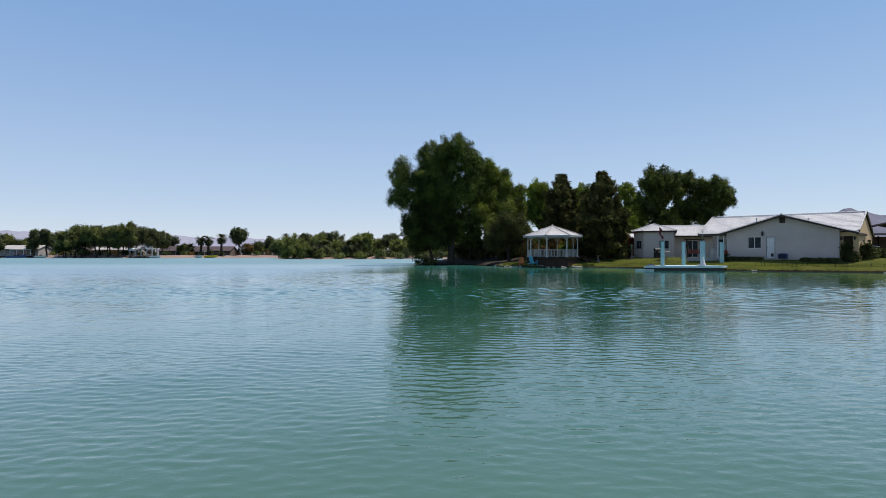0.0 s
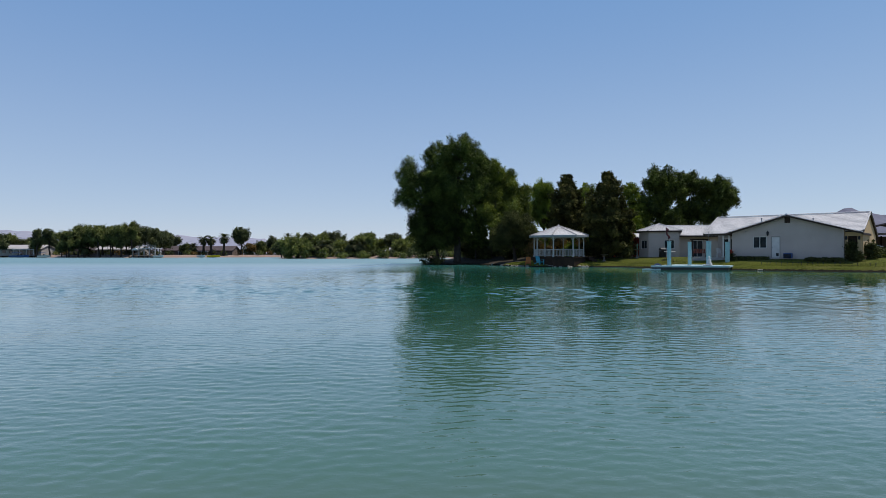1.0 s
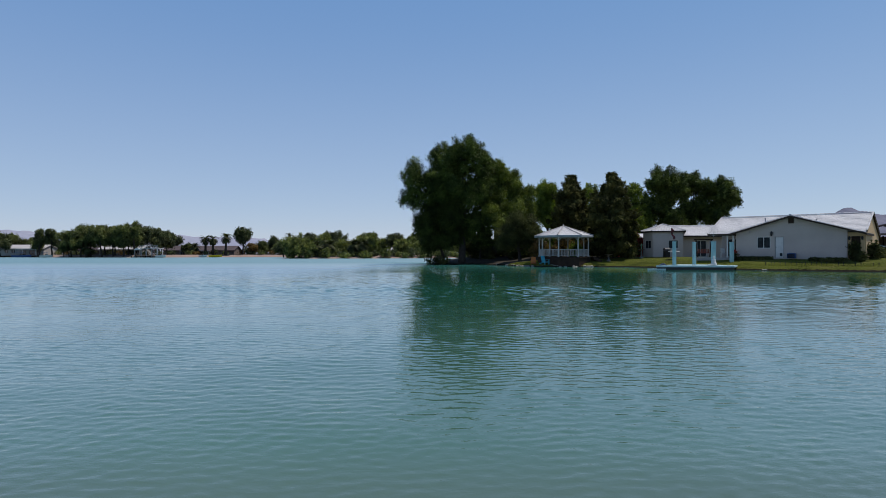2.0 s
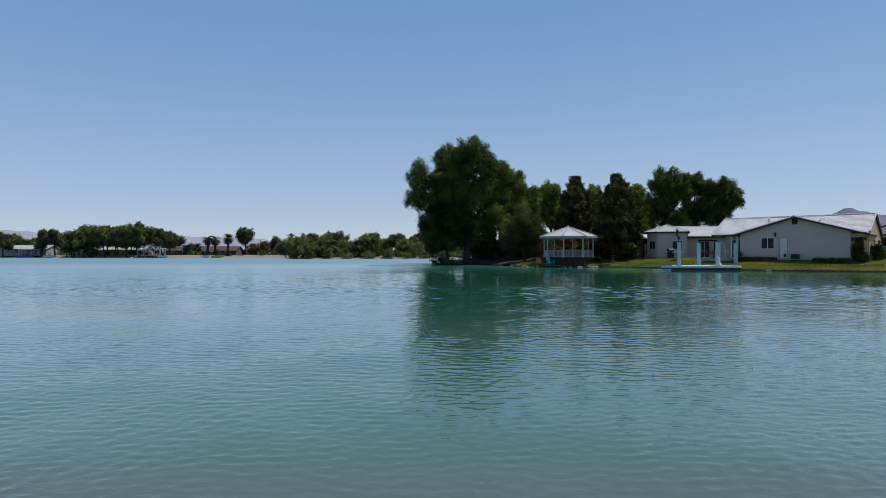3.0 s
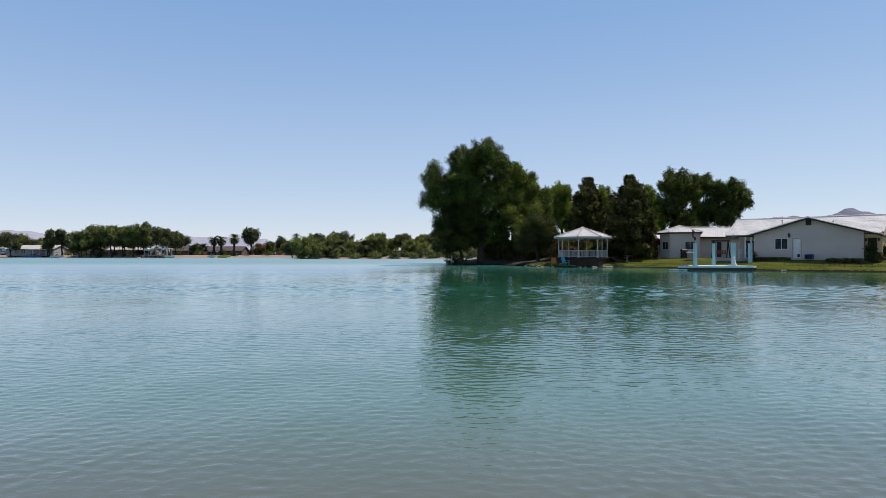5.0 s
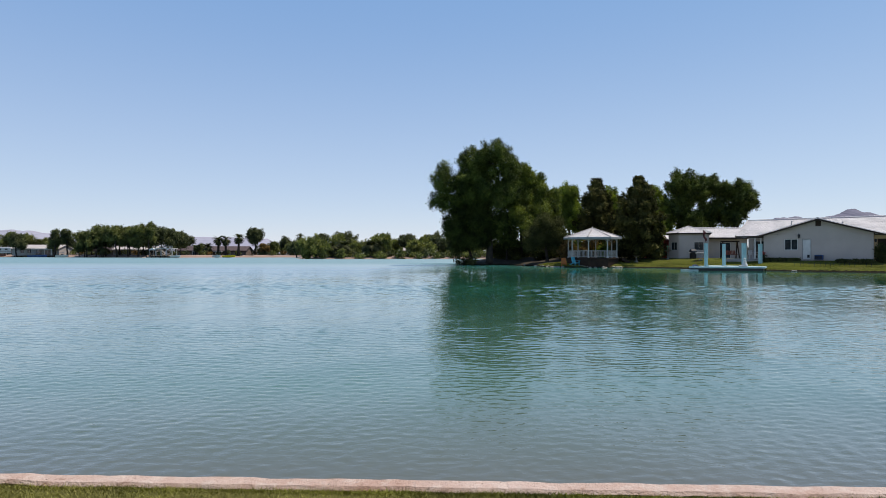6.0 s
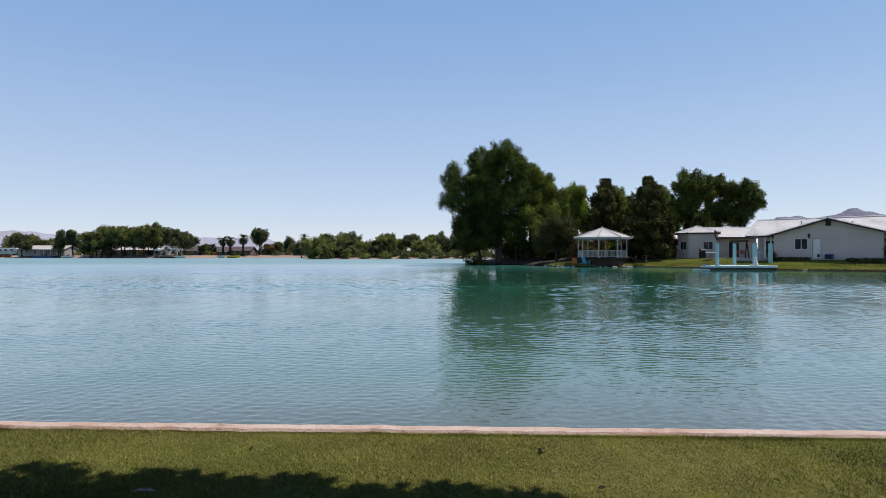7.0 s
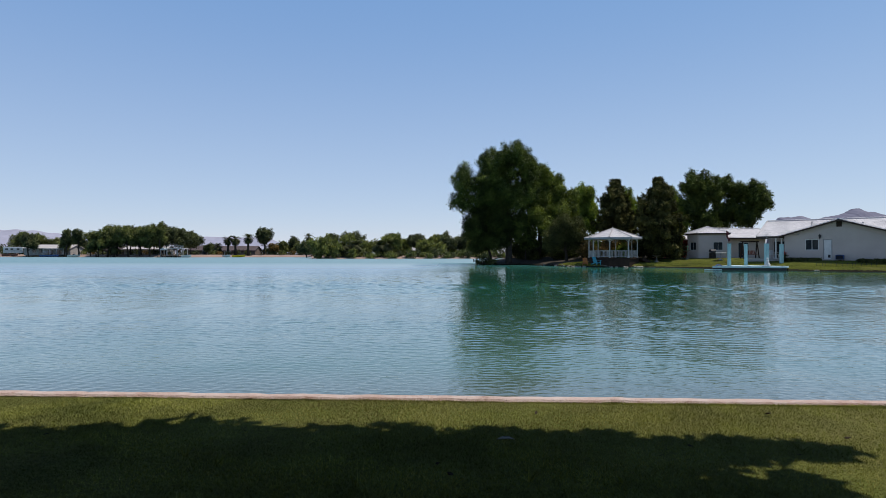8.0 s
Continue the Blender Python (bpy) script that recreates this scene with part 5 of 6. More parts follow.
for k, (u, v, r, h) in enumerate([(4.95, -0.1, 0.34, 1.7), (5.5, -0.2, 0.4, 0.7), (6.2, 1.2, 0.42, 1.35), (6.5, 2.6, 0.42, 0.9), (6.9, 4.6, 0.5, 0.7), (7.3, 7.0, 0.6, 0.6)]):
    q = PATIO @ Vector((u, v, 0))
    shrub(on_ground(q.x, q.y), r, h, 1700, OLIVE, 120 + k, "dark bushy shrub at the corner of the house", 0.15, group="shrubs along the house")


def make_carport():
    """The neighbour's open shelter past the house, with a dark flat roof."""
    e = thing("carport", (50.5, 68.0, 1.15), -30, "open carport with a low grey roof behind the house", "carport")
    bm = bmesh.new()
    prism(bm, [(-5, 2.7), (0, 3.9), (5, 2.7), (5, 2.55), (0, 3.75), (-5, 2.55)], -4, 4)
    part("roof", bm, BROWN_TILE, e)
    part("roof_edge", boxed((0, -4.05, 2.55), (10, 0.06, 0.22)), TAUPE, e)
    for x in (-4.6, 0, 4.6):
        for y in (-3.7, 3.7):
            part("post", boxed((x, y, 1.27), (0.14, 0.14, 2.56)), DARK_WOOD, e)
    part("back_wall", boxed((0, 3.9, 1.2), (9.6, 0.12, 2.5)), TAUPE, e)
    for k in range(2):
        bm = bmesh.new()
        tube(bm, [(-4.8 + 4.0 * f, -4.6, 1.9 - 1.5 * f + 0.5 * f * f + 0.25 * k) for f in (0, 0.2, 0.4, 0.6, 0.8, 1.0)], 0.06, 6)
        part("slide_rail", bm, WHITE, e, "white curved rail")


make_carport()


def make_stakes():
    """Short dark garden stakes stuck in the grass along the bank."""
    rng = np.random.default_rng(12)
    first = None
    for k in range(44):
        f = k / 43
        x = 27.6 + 14.0 * f + rng.normal(0, 0.08)
        y = 51.55 - 9.3 * f + 0.95 + rng.normal(0, 0.10)
        if rng.random() < 0.12:
            continue
        m = pose(x, y, ground_z(x, y) - 0.03, rng.normal(0, 4), rng.normal(0, 5), rng.uniform(0, 90))
        if first is None:
            first = thing("garden_stake", (0, 0, 0), 0, "short dark garden stake stuck in the bank", "stake", "stakes along the bank")
            part("rod", boxed((0, 0, 0.13), (0.03, 0.03, 0.28)), BLACK, first)
            part("cap", lathe(bmesh.new(), [(0.03, 0.26), (0.05, 0.29), (0.02, 0.34)], sides=7), BLACK, first)
            first.matrix_basis = m
        else:
            copy_thing(first, m)


make_stakes()


def rock(at, size, seed, flat=0.5):
    rng = np.random.default_rng(seed)
    bm = bmesh.new()
    bmesh.ops.create_icosphere(bm, subdivisions=2, radius=1)
    k = rng.uniform(0, 9, 3)
    for v in bm.verts:
        v.co *= 1 + 0.22 * noise.noise(v.co * 1.3 + Vector(k)) + 0.08 * noise.noise(v.co * 4 + Vector(k))
        v.co = Vector((v.co.x * size, v.co.y * size * 0.7, v.co.z * size * flat))
    ob = part("rock", bm, STONE)
    ob.matrix_basis = pose(at[0], at[1], at[2], 0, 0, rng.uniform(0, 360))
    return tagged(ob, "pale weathered rock on the water's edge", "rock", "rocks along the bank")


def make_rocks():
    rng = np.random.default_rng(21)
    line = [(5.2, 79.0), (7.2, 71.4), (8.3, 68.4), (9.3, 66.9), (12.0, 66.5), (15.2, 66.2)]
    for k in range(46):
        f = rng.random() * (len(line) - 1)
        i = int(f)
        (ax, ay), (bx, by) = line[i], line[i + 1]
        x, y = ax + (bx - ax) * (f - i) + rng.normal(0, 0.22), ay + (by - ay) * (f - i) + rng.normal(0, 0.22)
        rock((x, y, max(0.03, ground_z(x, y) * 0.7)), rng.uniform(0.10, 0.30), 300 + k, rng.uniform(0.35, 0.6))
    for k in range(6):
        rock((26.7 + rng.normal(0, 0.4), 51.3 + rng.normal(0, 0.15), 0.06), rng.uniform(0.10, 0.24), 360 + k)
    for k in range(8):
        rock((34.5 + 1.2 * k + rng.normal(0, 0.3), 46.3 - 0.76 * k + rng.normal(0, 0.15), 0.04), rng.uniform(0.10, 0.22), 380 + k)


make_rocks()

# ---- trees of the far garden ----
A_LOBES = [(1.4, 80, 15.5, 2.6, 2.05), (3.4, 81, 13.9, 1.8, 2.1), (-1.5, 80.6, 14.6, 2.3, 2.2), (0.2, 81.5, 13.2, 2.6, 2.2), (3.2, 81, 10.4, 2.2, 2.6), (-4.7, 80, 11.8, 2.8, 2.4), (-5.9, 80.5, 9.2, 1.8, 2.0), (0.1, 81.4, 10.3, 3.7, 3.6), (0.8, 83.0, 5.9, 3.4, 3.2), (-3.0, 80.5, 9.4, 2.4, 2.2), (-1.6, 83.0, 8.6, 3.2, 4.2)]
B_LOBES = [(5.3, 84, 13.0, 2.4, 2.4), (7.8, 85, 11.1, 2.5, 2.4), (10.1, 85, 9.2, 2.0, 2.3), (6.4, 84, 7.4, 3.9, 3.7), (9.0, 86, 6.2, 2.6, 2.8), (3.9, 84, 10.4, 2.6, 3.0)]
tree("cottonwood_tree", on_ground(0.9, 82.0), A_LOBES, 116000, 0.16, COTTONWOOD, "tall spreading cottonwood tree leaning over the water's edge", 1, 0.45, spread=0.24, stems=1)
tree("cottonwood_tree", on_ground(5.6, 85.5), B_LOBES, 105000, 0.165, SUNLIT_COTTONWOOD, "broad leafy cottonwood tree behind the bank", 2, 0.38, spread=0.24)
# the cottonwood's lower lobes as their own tree, shade put into the leaf colour
tree("shaded_bank_tree", on_ground(-1.7, 82.0), [(-1.3, 81.2, 7.0, 2.5, 2.6), (-3.4, 81.6, 6.0, 2.6, 2.7), (-3.5, 81.4, 3.2, 2.0, 1.9), (-1.2, 81.2, 3.5, 2.0, 1.7), (-4.6, 81.6, 4.8, 1.4, 1.6), (0.6, 81.8, 5.2, 1.8, 2.2)], 52000, 0.15, SHADE_DARK_LEAF, "dense tree drooping over the water, its leaf darkened for shade", 12, 0.2, spread=0.24)
tree("olive_tree", on_ground(8.4, 77.0), [(8.4, 77, 4.8, 2.6, 2.3), (9.9, 76.5, 3.3, 1.6, 1.7), (6.6, 77, 3.3, 1.7, 1.7)], 33600, 0.11, OLIVE, "dark rounded olive tree in the shade", 3, 0.2, spread=0.26)
tree("cottonwood_tree", on_ground(15.8, 98), [(15.6, 98, 11.7, 1.9, 2.1), (16.3, 98, 7.6, 2.4, 3.2), (14.2, 98, 8.6, 1.5, 2.1)], 31500, 0.20, FRESH, "slim light green tree behind the pines", 4, 0.25)
pine(on_ground(15.7, 78.6), 10.9, 2.7, 0.12, 42000, PINE, "dark dense pine tree behind the gazebo", 5)
tree("cottonwood_tree", on_ground(24.4, 104), [(24.6, 104, 11.9, 1.9, 2.1), (24.3, 104, 8.0, 2.6, 2.8), (22.4, 103, 9.4, 2.0, 2.3), (25.8, 103, 9.8, 1.8, 2.2), (23.8, 103, 4.8, 2.8, 2.6)], 34000, 0.20, FRESH, "light green tree far behind the pines", 6, 0.22)
pine(on_ground(18.9, 71), 10.3, 2.9, 0.08, 52000, PINE, "tall dark pine tree with low branches on the lawn", 7, 0.26)
tree("cottonwood_tree", on_ground(29.7, 96), [(29.7, 96, 11.2, 1.5, 2.2), (29.7, 96, 7.5, 2.4, 2.8), (27.4, 96, 7.2, 2.0, 2.6), (31.6, 96, 6.4, 2.0, 3.0), (29.0, 95, 4.2, 2.6, 2.4)], 34000, 0.20, FRESH, "slim leafy tree behind the house", 8, 0.22)
tree("cottonwood_tree", on_ground(35.2, 98), [(34.9, 98, 13.4, 2.9, 2.6), (37.1, 98, 12.0, 2.7, 2.9), (33.6, 98, 9.4, 3.0, 3.0), (36.0, 98, 7.4, 3.0, 2.6)], 44000, 0.20, COTTONWOOD, "large dark green cottonwood tree behind the roof", 9, 0.35, rough=0.42)
tree("cottonwood_tree", on_ground(42.0, 102), [(41.7, 102, 13.6, 2.2, 2.4), (42.2, 102, 9.3, 2.7, 3.1), (40.4, 102, 7.5, 2.4, 2.6)], 31000, 0.20, COTTONWOOD, "cottonwood tree behind the long roof", 10, 0.3, rough=0.42)
tree("cottonwood_tree", on_ground(45.2, 100), [(45.4, 100, 12.2, 2.6, 2.6), (47.2, 100, 10.6, 2.3, 2.7), (44.7, 100, 8.2, 2.7, 2.3)], 34000, 0.20, COTTONWOOD, "rounded cottonwood tree behind the long roof", 11, 0.3, rough=0.42)

# young stems and undergrowth below the big trees
for k, (x, y, h) in enumerate([(3.6, 83.6, 7.0), (7.6, 84.0, 6.5), (11.4, 86.5, 6.0)]):
    tree("young_tree", on_ground(x, y), [(x, y, h * 0.75, 1.6, h * 0.24), (x + 0.6, y, h * 0.5, 1.5, h * 0.2)], 4500, 0.24, COTTONWOOD, "thin young tree in the shade", 40 + k, 0.10, group="young trees under the cottonwoods")
# bushes added to keep the gaps below the crowns dark
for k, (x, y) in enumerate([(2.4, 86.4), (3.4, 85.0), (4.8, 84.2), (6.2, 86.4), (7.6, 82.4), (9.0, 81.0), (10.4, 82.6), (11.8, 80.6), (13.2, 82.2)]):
    shrub(on_ground(x, y), 1.3, 2.2 + 0.7 * math.sin(k * 1.9), 1600, SHADE_DARK_LEAF if k % 2 else OLIVE, 700 + k, "undergrowth filling the shade below the cottonwoods, partly in darkened leaf", 0.2, group="undergrowth below the trees")
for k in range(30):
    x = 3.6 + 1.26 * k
    shrub(on_ground(x, 90.5 + 2.5 * math.sin(k * 2.1)), 1.7, 2.6 + 1.0 * math.sin(k * 1.7), 1500, SHADE_DARK_LEAF if k % 3 else OLIVE, 420 + k, "tall undergrowth filling the dark gaps below the trees", 0.26, group="undergrowth below the trees")
for k, (x, y, r, h, m) in enumerate([(10.8, 75.0, 1.2, 2.8, RUST), (13.4, 74.6, 1.3, 3.0, RUST), (12.2, 75.4, 1.2, 3.2, FRESH), (16.2, 73.8, 1.2, 2.4, RUST), (17.6, 72.6, 1.1, 2.2, OLIVE), (20.7, 70.6, 1.0, 1.7, OLIVE), (21.6, 71.8, 1.1, 2.2, OLIVE), (23.0, 75.5, 1.4, 3.0, FRESH), (14.8, 72.6, 0.9, 1.8, FRESH), (12.0, 73.0, 0.9, 1.5, RUST), (19.9, 72.4, 1.2, 2.4, BLOOM), (22.8, 72.8, 0.55, 2.5, BLOOM), (18.4, 73.2, 1.2, 2.8, OLIVE)]):
    shrub(on_ground(x, y), r, h, 1800, m, 460 + k, "garden shrub behind the gazebo" if m is not BLOOM else "red-flowering shrub among the garden shrubs", 0.18, group="garden shrubs")


def make_drooping_branches():
    """Dead boughs of the big tree that trail in the water."""
    rng = np.random.default_rng(33)
    e = thing("fallen_branch", (-2.4, 82.0, 0), 0, "dark fallen boughs trailing in the water by the tree", "branch")
    for k in range(9):
        a = rng.uniform(-1.9, 0.1)
        l = rng.uniform(1.2, 2.6)
        bm = bmesh.new()
        tube(bm, [(0.8, 0.3, 0.9 + rng.uniform(-0.2, 0.5)), (0.8 + l * math.sin(a) * 0.5, -0.6 * l, 0.75 + rng.uniform(-0.2, 0.3)), (0.8 + l * math.sin(a), -l, -0.1)], [0.08, 0.05, 0.02], 5)
        part("bough", bm, BARK, e)
    c = np.stack((rng.uniform(-1.6, 1.4, 60), rng.uniform(-2.4, 0.3, 60), rng.uniform(0.1, 0.9, 60)), axis=1)
    under(new("leaves", quads_mesh("leaves", leaf_faces(rng, c, 0.2, 0.22, 12, 1.5), 3, OLIVE)), e)
    s = part("mooring_stake", boxed((0, 0, 0.3), (0.06, 0.06, 1.8)), DARK_WOOD)
    s.location = (-3.6, 82.4, 0)
    tagged(s, "thin dark stake standing in the water", "stake")


make_drooping_branches()

# ---- the far shore ----
FAR_KINDS = {"l": (FARLEAF, "leafy green tree on the far shore"), "d": (FARDARK, "dark green tree on the far shore"), "w": (WILLOW, "pale green willow on the far shore"), "o": (RUST, "rust-coloured small tree on the far shore")}


def far_tree(x, y, top, r, kind, seed):
    leaf, label = FAR_KINDS[kind]
    rng = np.random.default_rng(seed)
    g = ground_z(x, y)
    low = 0.04 if kind in "wo" else 0.24
    h = top - g
    mid = g + h * (1 + low) / 2
    r *= 1.22
    lobes = [(x, y, mid, r * 0.8, h * (1 - low) / 2 * 0.85)]
    for _ in range(4):
        lobes.append((x + rng.uniform(-0.5, 0.5) * r, y + rng.uniform(-0.5, 0.5) * r, mid + rng.uniform(-0.25, 0.27) * h * (1 - low), r * rng.uniform(0.5, 0.68), h * (1 - low) * rng.uniform(0.2, 0.27)))
    tree("willow_tree" if kind == "w" else "shade_tree", (x, y, g), lobes, int(1600 + 420 * r * h / 3), 0.36, leaf, label, seed, 0.10 + 0.018 * h, per=10, spread=0.34, rough=0.3, group="trees on the far shore", droop=0.8 if kind == "w" else 0, boughs=6)


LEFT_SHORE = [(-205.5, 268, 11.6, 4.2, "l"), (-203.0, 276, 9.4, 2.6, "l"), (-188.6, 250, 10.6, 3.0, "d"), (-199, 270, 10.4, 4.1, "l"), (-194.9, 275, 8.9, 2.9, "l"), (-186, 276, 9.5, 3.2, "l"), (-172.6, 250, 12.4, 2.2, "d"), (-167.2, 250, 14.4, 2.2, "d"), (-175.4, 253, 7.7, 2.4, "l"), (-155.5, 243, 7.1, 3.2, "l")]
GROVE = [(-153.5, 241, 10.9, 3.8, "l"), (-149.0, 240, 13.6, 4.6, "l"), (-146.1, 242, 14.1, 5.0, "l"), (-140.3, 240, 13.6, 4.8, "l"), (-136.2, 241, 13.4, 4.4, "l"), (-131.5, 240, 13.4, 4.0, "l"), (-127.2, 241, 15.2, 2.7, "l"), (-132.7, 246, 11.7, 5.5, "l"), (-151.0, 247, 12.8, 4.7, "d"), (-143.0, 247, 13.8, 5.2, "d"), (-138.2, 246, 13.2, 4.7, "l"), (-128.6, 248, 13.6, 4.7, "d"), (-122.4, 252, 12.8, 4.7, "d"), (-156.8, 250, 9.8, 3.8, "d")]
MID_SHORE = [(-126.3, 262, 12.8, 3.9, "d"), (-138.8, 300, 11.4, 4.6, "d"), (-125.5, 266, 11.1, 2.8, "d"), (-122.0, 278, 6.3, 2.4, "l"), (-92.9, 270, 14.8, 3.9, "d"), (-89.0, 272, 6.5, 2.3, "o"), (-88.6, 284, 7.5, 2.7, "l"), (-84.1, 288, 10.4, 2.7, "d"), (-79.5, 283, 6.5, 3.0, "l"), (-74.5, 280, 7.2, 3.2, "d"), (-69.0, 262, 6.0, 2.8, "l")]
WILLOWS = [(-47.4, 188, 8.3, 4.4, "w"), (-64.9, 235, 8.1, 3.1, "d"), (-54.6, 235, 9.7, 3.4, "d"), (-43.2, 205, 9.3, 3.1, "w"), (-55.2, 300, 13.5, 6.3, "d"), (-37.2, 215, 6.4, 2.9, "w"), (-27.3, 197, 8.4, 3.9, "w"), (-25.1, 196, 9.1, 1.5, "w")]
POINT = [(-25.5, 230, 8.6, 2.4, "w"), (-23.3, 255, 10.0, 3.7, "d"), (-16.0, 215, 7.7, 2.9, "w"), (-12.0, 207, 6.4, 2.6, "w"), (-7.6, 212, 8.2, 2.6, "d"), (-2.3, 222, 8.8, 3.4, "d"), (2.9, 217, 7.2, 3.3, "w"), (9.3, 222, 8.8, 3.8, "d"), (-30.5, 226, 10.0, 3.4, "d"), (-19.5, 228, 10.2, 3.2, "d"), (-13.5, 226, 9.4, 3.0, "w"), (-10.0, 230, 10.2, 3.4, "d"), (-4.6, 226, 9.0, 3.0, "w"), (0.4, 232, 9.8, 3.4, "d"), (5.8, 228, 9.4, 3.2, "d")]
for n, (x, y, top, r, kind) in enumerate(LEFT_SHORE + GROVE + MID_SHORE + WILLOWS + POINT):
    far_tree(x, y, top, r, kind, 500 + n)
for k in range(34):
    x = -50 + 1.9 * k
    y = float(np.interp(x, [-50, -47, -22, 0, 10], [188, 187, 192.5, 199.5, 208.5])) + 2 * math.sin(k * 1.9)
    shrub(on_ground(x, y), 1.5 + 0.4 * math.sin(k * 2.3), 2.0 + 0.8 * math.sin(k * 1.3), 420, (WILLOW, FARLEAF, FARDARK)[k % 3], 560 + k, "waterside bush on the far shore", 0.36, group="bushes on the far shore", per=8)
for k in range(62):
    x = -230 + 4.0 * k
    y = float(np.interp(x, [-230, -170, -140, -95, -70, -55, 10], [275, 272, 270, 297, 292, 250, 236])) + 3 * math.sin(k * 1.7)
    if -139 < x < -99:
        continue
    shrub(on_ground(x, y), 3.6, 5.0 + 1.4 * math.sin(k * 2.0), 620, FARDARK if k % 2 else FARLEAF, 610 + k, "dark bush beside the far houses", 0.55, group="bushes beside the far houses", per=8)
rng_far = np.random.default_rng(680)
for k in range(46):
    x = -232 + 3.6 * k + rng_far.normal(0, 0.8)
    y = float(np.interp(x, [-230, -178, -150, -120, -97, -74, -60], [268, 265, 252, 249, 268, 278, 252])) + rng_far.normal(0, 2.0)
    shrub(on_ground(x, y), rng_far.uniform(1.2, 2.4), rng_far.uniform(0.9, 2.6), 260, (FARDARK, FARLEAF, RUST, FARDARK)[k % 4], 820 + k, "low garden bush above the far beach", 0.38, group="bushes above the far beach", per=8)
for k, (x, y, h) in enumerate([(-111.8, 262, 5.4), (-107.4, 263, 9.0), (-103.6, 262, 9.0), (-97.6, 261, 9.6), (-42.0, 190, 4.8), (-38.2, 191, 5.2), (-30.6, 192, 5.2), (-28.2, 193, 5.6), (-145.2, 238, 5.0), (-79.1, 300, 11.1)]):
    g = ground_z(x, y)
    palm((x, y, g), h - g - 0.9, 640 + k, "shaggy palm tree on the far shore", size=2.9, trunk=0.5)
tree("cypress_tree", on_ground(-160.3, 247), [(-160.3, 247, 8.6, 0.7, 1.7), (-160.3, 247, 6.0, 0.9, 2.0), (-160.3, 247, 3.6, 0.95, 1.8)], 1800, 0.34, FARDARK, "slim pointed cypress on the far shore", 660, 0.15, per=10, spread=0.2)


def far_house(x0, x1, y, depth, eave, ridge, wall, roof, label, openings, z0=1.1, porch=None):
    """A low house across the lake: walls, openings, and a gabled roof with overhangs."""
    cx = (x0 + x1) / 2
    w = x1 - x0
    e = thing("far_house", (cx, y, 0), 0, label, "house", "houses on the far shore")
    bm = bmesh.new()
    wall_with_openings(bm, -w / 2, w / 2, z0 - 0.4, eave, 0, 0.25, openings)
    part("wall", bm, wall, e)
    for s in (-1, 1):
        bm = bmesh.new()
        prism(bm, [(0, z0 - 0.4), (depth, z0 - 0.4), (depth, eave), (depth / 2, ridge - 0.12), (0, eave)], s * w / 2 - 0.125 * (1 + s), s * w / 2 + 0.125 * (1 - s), "x")
        part("end_wall", bm, wall, e, m=Matrix.Translation((0, 0.26, 0)))
    part("back_wall", boxed((0, depth, (z0 + eave) / 2), (w - 0.5, 0.25, eave - z0)), wall, e)
    for sgn, v in ((-1, -0.6), (1, depth + 0.6)):
        bm = bmesh.new()
        prism(bm, [(depth / 2, ridge), (v, eave - 0.1), (v, eave - 0.28), (depth / 2, ridge - 0.18)], -w / 2 - 0.5, w / 2 + 0.5, "x")
        part("roof", bm, roof, e)
    for a, b, c, d in openings:
        win = part("window", boxed(((a + b) / 2, 0.14, (c + d) / 2), (b - a, 0.05, d - c)), GLASS, e)
        part("window_frame", boxed(((a + b) / 2, 0.10, (c + d) / 2), (0.07, 0.06, d - c)), WHITE, win)
    if porch:
        a, b, out = porch
        part("porch_roof", boxed(((a + b) / 2, -out / 2, eave - 0.45), (b - a, out, 0.16), bevel=0.02), WHITE, e)
        n = max(2, int((b - a) / 2.4) + 1)
        for k in range(n):
            part("porch_post", boxed((a + 0.15 + (b - a - 0.3) * k / (n - 1), -out + 0.15, (z0 + eave - 0.53) / 2), (0.15, 0.15, eave - 0.53 - z0)), WHITE, e)
    return e


far_house(-194, -173.5, 254, 9, 3.9, 5.5, FAR_WALL, FAR_ROOF, "long white house with a pale roof and porch", [(-6.5, -5.0, 1.9, 3.2), (-3.5, -2.0, 1.9, 3.2), (0.4, 2.6, 1.1, 3.2), (4.2, 6.4, 1.1, 3.2)], porch=(0.2, 9.2, 3.2))
far_house(-166, -153.5, 262, 8, 3.2, 4.6, TAUPE, FAR_BROWN, "low taupe house behind trees", [(-4, -2.4, 1.7, 2.8), (1, 2.8, 1.7, 2.8)])
far_house(-152, -133, 258, 8, 3.6, 5.2, FAR_WALL, FAR_ROOF, "grey house half hidden by the grove", [(-7, -5.4, 1.8, 3.0), (-3, -1.4, 1.8, 3.0), (3, 5, 1.1, 3.0), (6.6, 8, 1.8, 3.0)])
far_house(-136, -102, 284, 10, 3.3, 5.4, TAUPE, FAR_BROWN, "long low brown house with a dark shingle roof", [(-14, -12, 1.7, 2.8), (-9, -7, 1.1, 2.8), (-4, -2, 1.7, 2.8), (2, 5, 1.1, 2.9), (7, 9, 1.7, 2.8), (12, 14, 1.7, 2.8)], porch=(-8, 6, 2.6))
far_house(-22, -15, 238, 7, 3.2, 4.4, TAUPE, FAR_ROOF, "small grey house among the willows", [(-2, -0.6, 1.7, 2.8), (1, 2.4, 1.1, 2.8)])
far_house(-6, 1, 236, 7, 3.4, 4.8, FAR_WALL, FAR_ROOF, "small pale house among the far trees", [(-2, -0.6, 1.7, 2.8)])


